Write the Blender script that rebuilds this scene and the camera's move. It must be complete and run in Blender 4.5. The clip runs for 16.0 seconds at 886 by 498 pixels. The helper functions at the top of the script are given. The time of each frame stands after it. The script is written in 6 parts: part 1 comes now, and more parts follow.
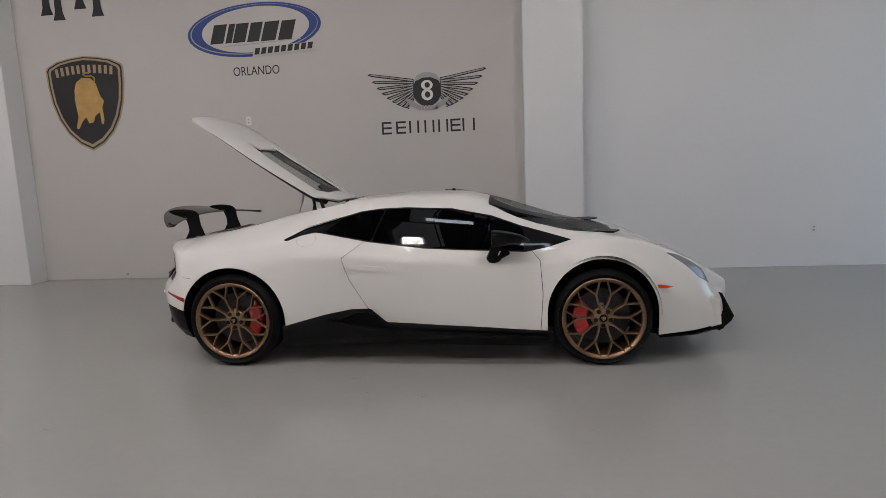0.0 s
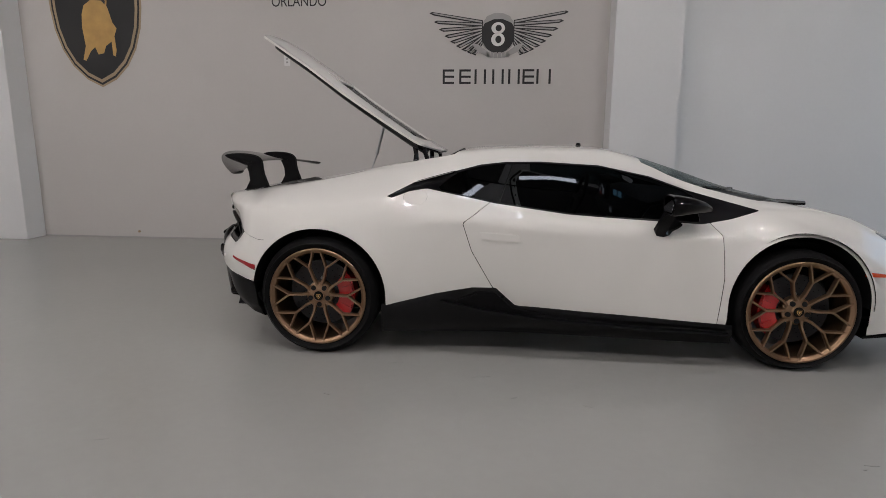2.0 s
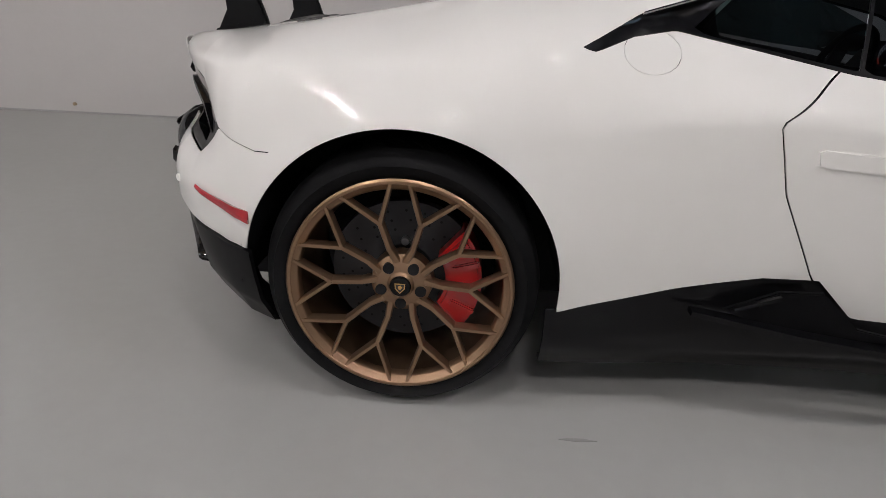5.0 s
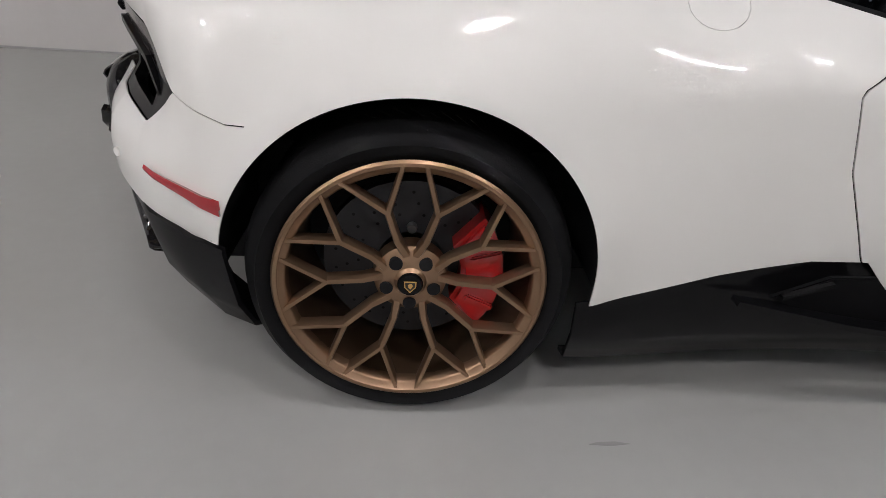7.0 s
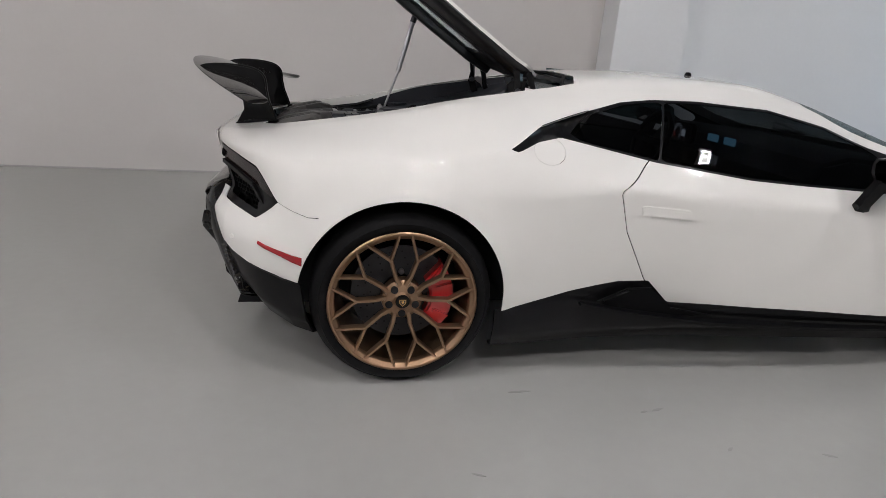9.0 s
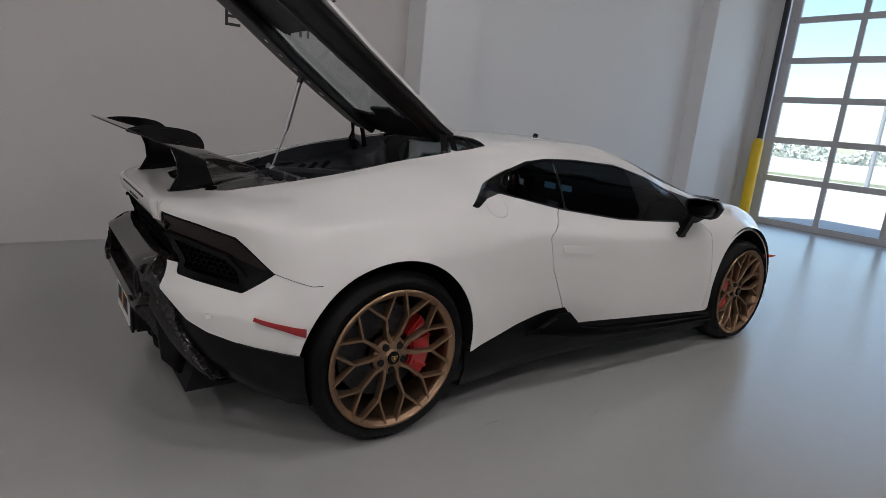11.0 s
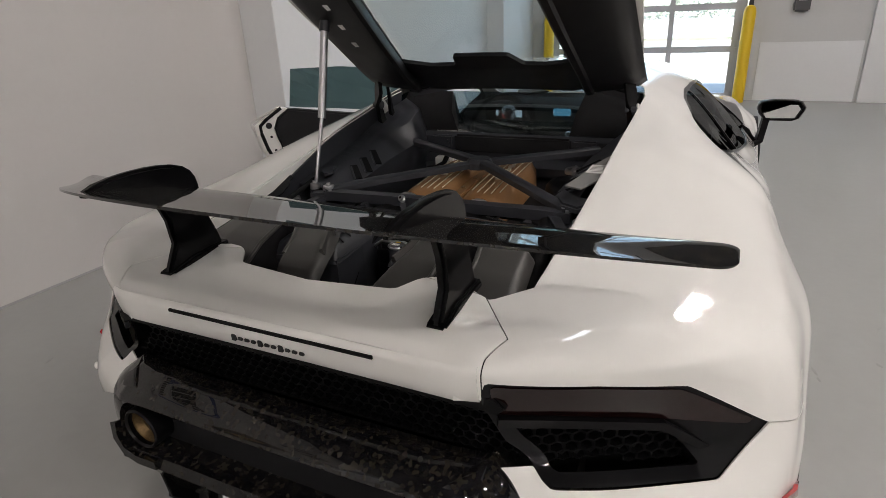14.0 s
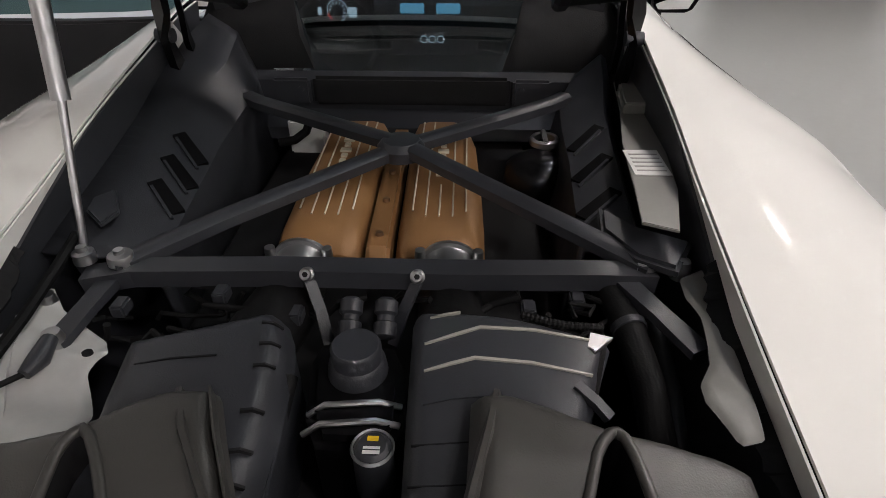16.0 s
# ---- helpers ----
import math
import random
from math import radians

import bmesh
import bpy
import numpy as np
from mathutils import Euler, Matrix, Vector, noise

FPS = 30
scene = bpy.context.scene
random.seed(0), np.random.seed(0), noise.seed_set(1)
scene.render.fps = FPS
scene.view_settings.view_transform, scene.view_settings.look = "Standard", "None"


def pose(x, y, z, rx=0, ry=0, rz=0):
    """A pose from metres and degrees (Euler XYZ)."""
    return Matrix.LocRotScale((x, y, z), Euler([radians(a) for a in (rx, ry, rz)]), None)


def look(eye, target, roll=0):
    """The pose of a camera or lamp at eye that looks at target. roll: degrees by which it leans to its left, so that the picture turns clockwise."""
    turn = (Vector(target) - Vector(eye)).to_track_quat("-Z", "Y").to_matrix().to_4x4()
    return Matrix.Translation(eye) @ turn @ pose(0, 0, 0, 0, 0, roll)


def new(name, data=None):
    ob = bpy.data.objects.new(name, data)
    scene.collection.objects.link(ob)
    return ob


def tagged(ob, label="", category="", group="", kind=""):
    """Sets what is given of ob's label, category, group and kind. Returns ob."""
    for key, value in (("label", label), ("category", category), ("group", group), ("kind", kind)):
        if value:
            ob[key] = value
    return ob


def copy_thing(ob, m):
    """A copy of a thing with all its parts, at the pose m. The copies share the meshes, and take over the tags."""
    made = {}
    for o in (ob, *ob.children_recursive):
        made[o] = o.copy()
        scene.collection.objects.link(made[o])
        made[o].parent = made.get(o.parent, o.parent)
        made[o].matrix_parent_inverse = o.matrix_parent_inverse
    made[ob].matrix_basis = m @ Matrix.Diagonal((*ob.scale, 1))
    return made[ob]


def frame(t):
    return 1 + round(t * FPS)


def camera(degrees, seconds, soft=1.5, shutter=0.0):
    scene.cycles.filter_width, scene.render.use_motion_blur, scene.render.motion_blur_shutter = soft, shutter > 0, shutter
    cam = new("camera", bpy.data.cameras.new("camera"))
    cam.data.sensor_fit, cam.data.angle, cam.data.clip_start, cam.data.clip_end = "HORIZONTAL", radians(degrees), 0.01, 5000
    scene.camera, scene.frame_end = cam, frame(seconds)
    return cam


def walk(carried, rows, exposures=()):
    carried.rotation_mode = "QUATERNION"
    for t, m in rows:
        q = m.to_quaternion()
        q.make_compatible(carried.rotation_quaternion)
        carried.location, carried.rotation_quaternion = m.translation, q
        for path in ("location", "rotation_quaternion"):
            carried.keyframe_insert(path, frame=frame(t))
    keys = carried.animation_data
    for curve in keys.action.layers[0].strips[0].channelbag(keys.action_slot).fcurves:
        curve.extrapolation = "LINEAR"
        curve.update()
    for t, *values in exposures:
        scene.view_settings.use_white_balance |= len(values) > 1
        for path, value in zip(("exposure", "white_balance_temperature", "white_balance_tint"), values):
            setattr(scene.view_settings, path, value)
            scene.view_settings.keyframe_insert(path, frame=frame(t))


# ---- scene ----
import collections
cam = camera(75.5, 16.0, soft=0.8)
PATH = [
    (0, (1.992, -4.789, 1.349), (1.764, -2.82, 1.08), -2.3),
    (0.5, (1.675, -4.699, 1.293), (1.467, -2.732, 1.0), 0.8),
    (1, (1.372, -4.585, 1.29), (1.2, -2.618, 0.969), 0.8),
    (1.5, (1.157, -4.31, 1.235), (0.998, -2.344, 0.903), 0.7),
    (2, (0.972, -4.03, 1.206), (0.806, -2.072, 0.838), 0.4),
    (2.5, (0.757, -3.729, 1.172), (0.578, -1.791, 0.714), 0.2),
    (3, (0.624, -3.385, 1.122), (0.454, -1.46, 0.604), 0.3),
    (3.5, (0.507, -3.094, 1.093), (0.348, -1.182, 0.53), 1.2),
    (4, (0.335, -2.785, 1.064), (0.212, -0.889, 0.44), 1.8),
    (4.5, (0.233, -2.47, 1.012), (0.133, -0.603, 0.301), 2.2),
    (5, (0.175, -2.195, 0.97), (0.067, -0.354, 0.197), 2.3),
    (5.2, (0.15, -2.091, 0.933), (0.058, -0.263, 0.127), 2.7),
    (7.3, (-0.017, -1.941, 1.004), (0.122, -0.199, 0.033), 4.2),
    (7.5, (0.034, -2.023, 1.059), (0.1, -0.25, 0.137), 3.0),
    (8, (0.009, -2.275, 1.16), (0.167, -0.451, 0.355), 1.7),
    (8.5, (-0.127, -2.588, 1.239), (0.148, -0.761, 0.476), 3.4),
    (9, (-0.221, -2.881, 1.233), (0.124, -1.024, 0.576), 4.0),
    (9.5, (-0.338, -3.034, 1.259), (0.129, -1.178, 0.678), 5.4),
    (10, (-0.663, -3.106, 1.217), (0.015, -1.278, 0.771), 4.1),
    (10.2, (-0.758, -3.059, 1.215), (0.032, -1.275, 0.776), 4.1),
    (12.3, (-1.509, -1.835, 1.327), (0.043, -0.675, 0.829), 3.1),
    (12.5, (-1.532, -1.715, 1.332), (0.054, -0.613, 0.811), 1.8),
    (13, (-1.568, -1.385, 1.357), (0.094, -0.452, 0.752), 1.5),
    (13.5, (-1.515, -1.04, 1.368), (0.147, -0.156, 0.692), -1.9),
    (14, (-1.434, -0.727, 1.379), (0.233, 0.09, 0.636), -2.5),
    (14.5, (-1.245, -0.501, 1.401), (0.48, 0.067, 0.564), -1.7),
    (15, (-0.991, -0.33, 1.398), (0.748, 0.005, 0.467), -0.8),
    (15.5, (-0.828, -0.219, 1.392), (0.87, -0.018, 0.353), -1.3),
    (16, (-0.679, -0.136, 1.381), (0.97, -0.074, 0.251), -0.1),
]
walk(cam, [(t, look(eye, target, roll)) for t, eye, target, roll in PATH], [
    (0, 1.92, 6450, 11), (3, 2.02, 6450, 10), (5, 2.28, 6300, 10), (8, 2.36, 6200, 9), (9, 2.37, 6250, 9), (10, 1.98, 6250, 9),
    (12.5, 1.50, 6200, 13), (13, 1.82, 6350, 12), (13.5, 2.12, 6550, 10), (14, 2.42, 6600, 9), (14.5, 2.42, 6600, 9), (15.3, 2.62, 6500, 9), (16, 2.70, 6500, 9)])

# ---- world and light ----
world = bpy.data.worlds.new("world")
scene.world = world
world.use_nodes = True
_wn = world.node_tree.nodes
_sky = _wn.new("ShaderNodeTexSky")
_sky.sky_type, _sky.sun_disc = "NISHITA", False
_sky.sun_elevation, _sky.sun_rotation = radians(63), radians(292)
world.node_tree.links.new(_sky.outputs[0], _wn["Background"].inputs[0])
_wn["Background"].inputs[1].default_value = 0.15

sun = new("sun", bpy.data.lights.new("sun", "SUN"))
sun.data.energy, sun.data.angle, sun.data.color = 5.0, radians(0.5), (1.0, 0.95, 0.88)
sun.matrix_basis = look((-6, 6, 32), (9, 0, 0))


def area_lamp(name, eye, target, sx, sy, watts, color=(1, 1, 1)):
    ob = new(name, bpy.data.lights.new(name, "AREA"))
    ob.data.shape, ob.data.size, ob.data.size_y = "RECTANGLE", sx, sy
    ob.data.energy, ob.data.color = watts, color
    ob.matrix_basis = look(eye, target)
    return ob


# daylight entering through the glazed roller door
area_lamp("door_daylight", (8.9, 0.6, 1.9), (0, 0.6, 0.6), 3.0, 3.6, 3.5, (0.82, 0.91, 1.0))
# places of the LED ceiling fixtures, which light the room
FIXTURES = [(x, y) for x in (-5.6, -2.6, 0.6, 3.9) for y in (-2.4, -5.0)]


# ---- materials ----
def material(name, base=(0.5, 0.5, 0.5), rough=0.5, metal=0.0, coat=0.0, coat_rough=0.03, spec=0.5,
             mottle=0.0, scale=3.0, grain=0.0, grain_scale=60.0, bump=0.0, bump_scale=200.0, rough_var=0.0):
    """Principled surface with large mottling, fine grain, uneven gloss and relief, in object metres."""
    m = bpy.data.materials.new(name)
    m.use_nodes = True
    nt = m.node_tree
    b = nt.nodes["Principled BSDF"]
    b.inputs["Base Color"].default_value = (*base, 1)
    b.inputs["Roughness"].default_value = rough
    b.inputs["Metallic"].default_value = metal
    b.inputs["Coat Weight"].default_value = coat
    b.inputs["Coat Roughness"].default_value = coat_rough
    b.inputs["Specular IOR Level"].default_value = spec
    co = nt.nodes.new("ShaderNodeTexCoord")

    def tex(sc, detail=4.0):
        n = nt.nodes.new("ShaderNodeTexNoise")
        n.inputs["Scale"].default_value, n.inputs["Detail"].default_value = sc, detail
        nt.links.new(co.outputs["Object"], n.inputs["Vector"])
        return n.outputs["Fac"]

    def mul(a, k, off):
        n = nt.nodes.new("ShaderNodeMath")
        n.operation = "MULTIPLY_ADD"
        nt.links.new(a, n.inputs[0])
        n.inputs[1].default_value, n.inputs[2].default_value = k, off
        return n.outputs[0]

    col = None
    for amount, sc in ((mottle, scale), (grain, grain_scale)):
        if amount:
            f = mul(tex(sc), 2 * amount, 1 - amount)
            mix = nt.nodes.new("ShaderNodeVectorMath")
            mix.operation = "MULTIPLY"
            if col is None:
                mix.inputs[0].default_value = base
            else:
                nt.links.new(col, mix.inputs[0])
            nt.links.new(f, mix.inputs[1])
            col = mix.outputs[0]
    if col is not None:
        nt.links.new(col, b.inputs["Base Color"])
    if rough_var:
        nt.links.new(mul(tex(scale * 2.3), 2 * rough_var, rough - rough_var), b.inputs["Roughness"])
    if bump:
        n = nt.nodes.new("ShaderNodeBump")
        n.inputs["Strength"].default_value, n.inputs["Distance"].default_value = bump, 0.002
        nt.links.new(tex(bump_scale, 2.0), n.inputs["Height"])
        nt.links.new(n.outputs[0], b.inputs["Normal"])
    return m


def glass(name, tint=(0.1, 0.1, 0.1), rough=0.02, gloss=0.05):
    """A thin pane: tinted see-through with real mirror gloss at its surface."""
    m = bpy.data.materials.new(name)
    m.use_nodes = True
    nt = m.node_tree
    out = nt.nodes["Material Output"]
    nt.nodes.remove(nt.nodes["Principled BSDF"])
    tr, gl, lw, mx = (nt.nodes.new("ShaderNode" + k) for k in ("BsdfTransparent", "BsdfGlossy", "LayerWeight", "MixShader"))
    tr.inputs[0].default_value = (*tint, 1)
    gl.inputs["Roughness"].default_value = rough
    lw.inputs[0].default_value = 0.5
    pw, ma = nt.nodes.new("ShaderNodeMath"), nt.nodes.new("ShaderNodeMath")
    pw.operation, ma.operation = "POWER", "MULTIPLY_ADD"
    nt.links.new(lw.outputs["Facing"], pw.inputs[0])
    pw.inputs[1].default_value = 5.0
    nt.links.new(pw.outputs[0], ma.inputs[0])
    ma.inputs[1].default_value, ma.inputs[2].default_value = 0.32, gloss
    nt.links.new(ma.outputs[0], mx.inputs[0])
    nt.links.new(tr.outputs[0], mx.inputs[1])
    nt.links.new(gl.outputs[0], mx.inputs[2])
    nt.links.new(mx.outputs[0], out.inputs[0])
    return m


def forged_carbon(name):
    """Glossy chopped-fibre composite: dark flakes of differing grey under clear lacquer."""
    m = material(name, (0.012, 0.012, 0.013), 0.6, coat=0.9, coat_rough=0.012, spec=0.02)
    nt = m.node_tree
    b = nt.nodes["Principled BSDF"]
    co, vo, ramp = (nt.nodes.new("ShaderNode" + k) for k in ("TexCoord", "TexVoronoi", "ValToRGB"))
    vo.inputs["Scale"].default_value = 120
    nt.links.new(co.outputs["Object"], vo.inputs["Vector"])
    ramp.color_ramp.elements[0].color = (0.004, 0.004, 0.005, 1)
    ramp.color_ramp.elements[1].color = (0.021, 0.018, 0.0135, 1)
    ramp.color_ramp.elements[0].position = 0.45
    sep = nt.nodes.new("ShaderNodeSeparateColor")
    nt.links.new(vo.outputs["Color"], sep.inputs[0])
    nt.links.new(sep.outputs[0], ramp.inputs[0])
    nt.links.new(ramp.outputs[0], b.inputs["Base Color"])
    return m


M = {
    "wall": material("wall_paint", (0.555, 0.532, 0.515), 0.75, mottle=0.025, scale=0.7, grain=0.02, grain_scale=25, bump=0.12, bump_scale=260),
    "wall_white": material("white_wall_paint", (0.74, 0.745, 0.75), 0.7, mottle=0.02, scale=0.6, grain=0.02, grain_scale=25, bump=0.12, bump_scale=260),
    "ceiling": material("ceiling_paint", (0.09, 0.09, 0.095), 0.85, mottle=0.03, scale=0.6),
    "floor": material("epoxy_floor", (0.37, 0.37, 0.357), 0.27, coat=0.25, coat_rough=0.22, mottle=0.03, scale=0.9, grain=0.03, grain_scale=18, bump=0.04, bump_scale=14),
    "paint": material("pearl_white_paint", (0.77, 0.757, 0.725), 0.5, coat=1.0, coat_rough=0.012, spec=0.05, grain=0.012, grain_scale=900),
    "gloss_black": material("gloss_black_trim", (0.004, 0.004, 0.0045), 0.4, coat=0.38, coat_rough=0.015, spec=0.02, grain=0.3, grain_scale=14),
    "satin_black": material("satin_black_plastic", (0.027, 0.0285, 0.034), 0.42, spec=0.45, mottle=0.2, scale=9, bump=0.15, bump_scale=500, rough_var=0.08),
    "trim_black": material("window_trim_black", (0.006, 0.006, 0.007), 0.3, coat=0.4, coat_rough=0.05, spec=0.1, mottle=0.2, scale=9),
    "lining_black": material("moulded_lining_black", (0.011, 0.011, 0.012), 0.46, spec=0.3, mottle=0.25, scale=9, bump=0.15, bump_scale=500, rough_var=0.08),
    "mesh_black": material("grille_black", (0.004, 0.004, 0.0045), 0.6, spec=0.06, mottle=0.2, scale=9),
    "dark": material("underside_black", (0.009, 0.009, 0.010), 0.75, spec=0.2, mottle=0.3, scale=8),
    "rubber": material("tyre_rubber", (0.0065, 0.0065, 0.007), 0.6, spec=0.12, mottle=0.2, scale=14, bump=0.15, bump_scale=300, rough_var=0.08),
    "bronze": material("satin_bronze_alloy", (0.285, 0.182, 0.112), 0.36, metal=0.85, mottle=0.06, scale=12),
    "bronze_dark": material("bronze_barrel", (0.17, 0.11, 0.068), 0.36, metal=0.85, mottle=0.1, scale=12),
    "steel": material("brushed_steel", (0.50, 0.50, 0.51), 0.34, metal=1.0, mottle=0.04, scale=30),
    "bare_metal": material("bare_sheet_metal", (0.20, 0.195, 0.185), 0.5, mottle=0.12, scale=14, grain=0.06, grain_scale=120),
    "primer": material("pale_primer", (0.40, 0.395, 0.385), 0.45, spec=0.4, mottle=0.12, scale=16, grain=0.05, grain_scale=120),
    "disc": material("ceramic_brake_disc", (0.035, 0.035, 0.038), 0.45, metal=0.5, mottle=0.15, scale=20, rough_var=0.08),
    "caliper": material("red_caliper_paint", (0.50, 0.012, 0.012), 0.28, coat=0.8, mottle=0.05, scale=20),
    "carbon": forged_carbon("forged_carbon"),
    "tint": glass("tinted_glass", (0.06, 0.066, 0.072), rough=0.008, gloss=0.04),
    "clear": glass("clear_glass", (0.80, 0.84, 0.84)),
    "green_glass": glass("green_window_glass", (0.10, 0.16, 0.165)),
    "red_lens": material("red_lens", (0.33, 0.006, 0.012), 0.12, coat=1.0),
    "smoke_red": material("smoked_red_lens", (0.010, 0.003, 0.003), 0.14, coat=0.45, spec=0.25),
    "amber": material("amber_red_lens", (0.62, 0.07, 0.015), 0.15, coat=1.0),
    "lamp_clear": material("clear_lamp_lens", (0.22, 0.24, 0.26), 0.1, coat=1.0),
    "yellow": material("safety_yellow_paint", (0.75, 0.50, 0.012), 0.45, mottle=0.06, scale=6, rough_var=0.08),
    "alu": material("anodised_aluminium", (0.46, 0.47, 0.48), 0.38, metal=0.9, mottle=0.06, scale=8),
    "door_frame": material("pale_door_frame", (0.50, 0.51, 0.53), 0.45, mottle=0.05, scale=6),
    "copper": material("bronze_engine_cover", (0.30, 0.155, 0.062), 0.46, metal=0.25, mottle=0.15, scale=14, bump=0.2, bump_scale=420, rough_var=0.08),
    "cream": material("cream_lettering", (0.62, 0.56, 0.44), 0.5),
    "black_print": material("black_print", (0.012, 0.012, 0.013), 0.6),
    "blue_print": material("blue_print", (0.022, 0.055, 0.22), 0.6),
    "gold_print": material("gold_print", (0.50, 0.30, 0.09), 0.5, mottle=0.3, scale=9),
    "tan_print": material("tan_print", (0.36, 0.27, 0.17), 0.6),
    "white_print": material("white_print", (0.72, 0.71, 0.70), 0.6),
    "grey_print": material("grey_print", (0.36, 0.35, 0.345), 0.6),
    "interior": material("black_leather", (0.009, 0.009, 0.010), 0.6, spec=0.25, mottle=0.2, scale=9, bump=0.3, bump_scale=350),
}


# ---- geometry helpers ----
def add_mesh(name, verts, faces, mat, parent=None, label="", smooth=True, m=None):
    me = bpy.data.meshes.new(name)
    me.from_pydata([tuple(v) for v in verts], [], [tuple(f) for f in faces])
    me.update()
    if smooth:
        me.shade_smooth()
    me.materials.append(mat)
    ob = new(name, me)
    if m is not None:
        ob.matrix_basis = m
    if parent is not None:
        ob.parent = parent
    return tagged(ob, label)


def part(name, bm, mat, parent=None, label="", smooth=False, m=None):
    bmesh.ops.recalc_face_normals(bm, faces=bm.faces)
    me = bpy.data.meshes.new(name)
    bm.to_mesh(me)
    bm.free()
    if smooth:
        me.shade_smooth()
        me.set_sharp_from_angle(angle=radians(38))
    me.materials.append(mat)
    ob = new(name, me)
    if m is not None:
        ob.matrix_basis = m
    if parent is not None:
        ob.parent = parent
    return tagged(ob, label)


def thing(name, label, category, group="", kind="", at=(0, 0, 0)):
    ob = new(name)
    ob.empty_display_size = 0.1
    ob.location = at
    return tagged(ob, label, category, group, kind)


def add_box(bm, x0, x1, y0, y1, z0, z1, bevel=0.0, m=None):
    g = bmesh.ops.create_cube(bm, size=1)
    mat = Matrix.Translation(((x0 + x1) / 2, (y0 + y1) / 2, (z0 + z1) / 2)) @ Matrix.Diagonal((x1 - x0, y1 - y0, z1 - z0, 1))
    bmesh.ops.transform(bm, matrix=(m @ mat) if m else mat, verts=g["verts"])
    if bevel:
        es = list({e for v in g["verts"] for e in v.link_edges})
        bmesh.ops.bevel(bm, geom=es, offset=bevel, segments=2, affect="EDGES", clamp_overlap=True)
    return bm


def box(x0, x1, y0, y1, z0, z1, bevel=0.0, m=None):
    return add_box(bmesh.new(), x0, x1, y0, y1, z0, z1, bevel, m)


def prism(pts, d0, d1, plane="xz", bevel=0.0, bm=None, m=None):
    """A polygon drawn in a plane, given depth from d0 to d1 along the third axis."""
    bm = bm or bmesh.new()
    put = {"xz": lambda a, b, d: (a, d, b), "xy": lambda a, b, d: (a, b, d), "yz": lambda a, b, d: (d, a, b)}[plane]
    lo = [bm.verts.new(put(a, b, d0)) for a, b in pts]
    hi = [bm.verts.new(put(a, b, d1)) for a, b in pts]
    n = len(pts)
    fs = [bm.faces.new(lo), bm.faces.new(hi[::-1])]
    for i in range(n):
        fs.append(bm.faces.new((lo[i], hi[i], hi[(i + 1) % n], lo[(i + 1) % n])))
    bmesh.ops.recalc_face_normals(bm, faces=fs)
    if bevel:
        es = list({e for f in fs[:2] for e in f.edges})
        bmesh.ops.bevel(bm, geom=es, offset=bevel, segments=2, affect="EDGES", clamp_overlap=True)
    if m is not None:
        bmesh.ops.transform(bm, matrix=m, verts=bm.verts)
    return bm


def lathe(profile, segs=48, axis="y", bm=None, closed=False, arc=(0, 2 * math.pi)):
    """Turns a profile of (radius, along) about an axis through the origin."""
    bm = bm or bmesh.new()
    full = abs(arc[1] - arc[0]) > 6.28
    rings = []
    for i in range(segs if full else segs + 1):
        a = arc[0] + (arc[1] - arc[0]) * i / segs
        c, s = math.cos(a), math.sin(a)
        put = {"y": lambda r, d: (r * c, d, r * s), "x": lambda r, d: (d, r * c, r * s), "z": lambda r, d: (r * c, r * s, d)}[axis]
        rings.append([bm.verts.new(put(r, d)) for r, d in profile])
    n = len(profile)
    for i in range(segs):
        a, b = rings[i], rings[(i + 1) % len(rings)]
        for k in range(n if closed else n - 1):
            q = (a[k], a[(k + 1) % n], b[(k + 1) % n], b[k])
            if len({v.co.to_tuple(6) for v in q}) >= 3:
                bm.faces.new(q)
    bmesh.ops.remove_doubles(bm, verts=bm.verts, dist=1e-5)
    return bm


def tube(points, r, sides=10, bm=None, closed=False, caps=True):
    """A round bar along a line of points; r may be one radius or one a point."""
    bm = bm or bmesh.new()
    ps = [Vector(p) for p in points]
    rs = r if isinstance(r, (list, tuple)) else [r] * len(ps)
    rings = []
    n = len(ps)
    up = Vector((0.123, 0.377, 0.918))
    for i, p in enumerate(ps):
        t = (ps[(i + 1) % n] - ps[i - 1]) if closed else (ps[min(i + 1, n - 1)] - ps[max(i - 1, 0)])
        t.normalize()
        u = t.cross(up).normalized()
        v = t.cross(u)
        rings.append([bm.verts.new(p + rs[i] * (math.cos(a) * u + math.sin(a) * v)) for a in (2 * math.pi * k / sides for k in range(sides))])
    for i in range(n if closed else n - 1):
        a, b = rings[i], rings[(i + 1) % n]
        for k in range(sides):
            bm.faces.new((a[k], a[(k + 1) % sides], b[(k + 1) % sides], b[k]))
    if caps and not closed:
        bm.faces.new(rings[0][::-1])
        bm.faces.new(rings[-1])
    return bm


def sweep(points, section, bm=None, up=(0, 0, 1)):
    """A bar with a polygon section (across, up) along a line of points."""
    bm = bm or bmesh.new()
    ps = [Vector(p) for p in points]
    n, rings = len(ps), []
    for i, p in enumerate(ps):
        t = (ps[min(i + 1, n - 1)] - ps[max(i - 1, 0)]).normalized()
        u = t.cross(Vector(up)).normalized()
        v = u.cross(t)
        sec = section[i] if isinstance(section[0][0], (list, tuple)) else section
        rings.append([bm.verts.new(p + a * u + b * v) for a, b in sec])
    k = len(rings[0])
    for a, b in zip(rings, rings[1:]):
        for j in range(k):
            bm.faces.new((a[j], a[(j + 1) % k], b[(j + 1) % k], b[j]))
    bm.faces.new(rings[0][::-1])
    bm.faces.new(rings[-1])
    return bm


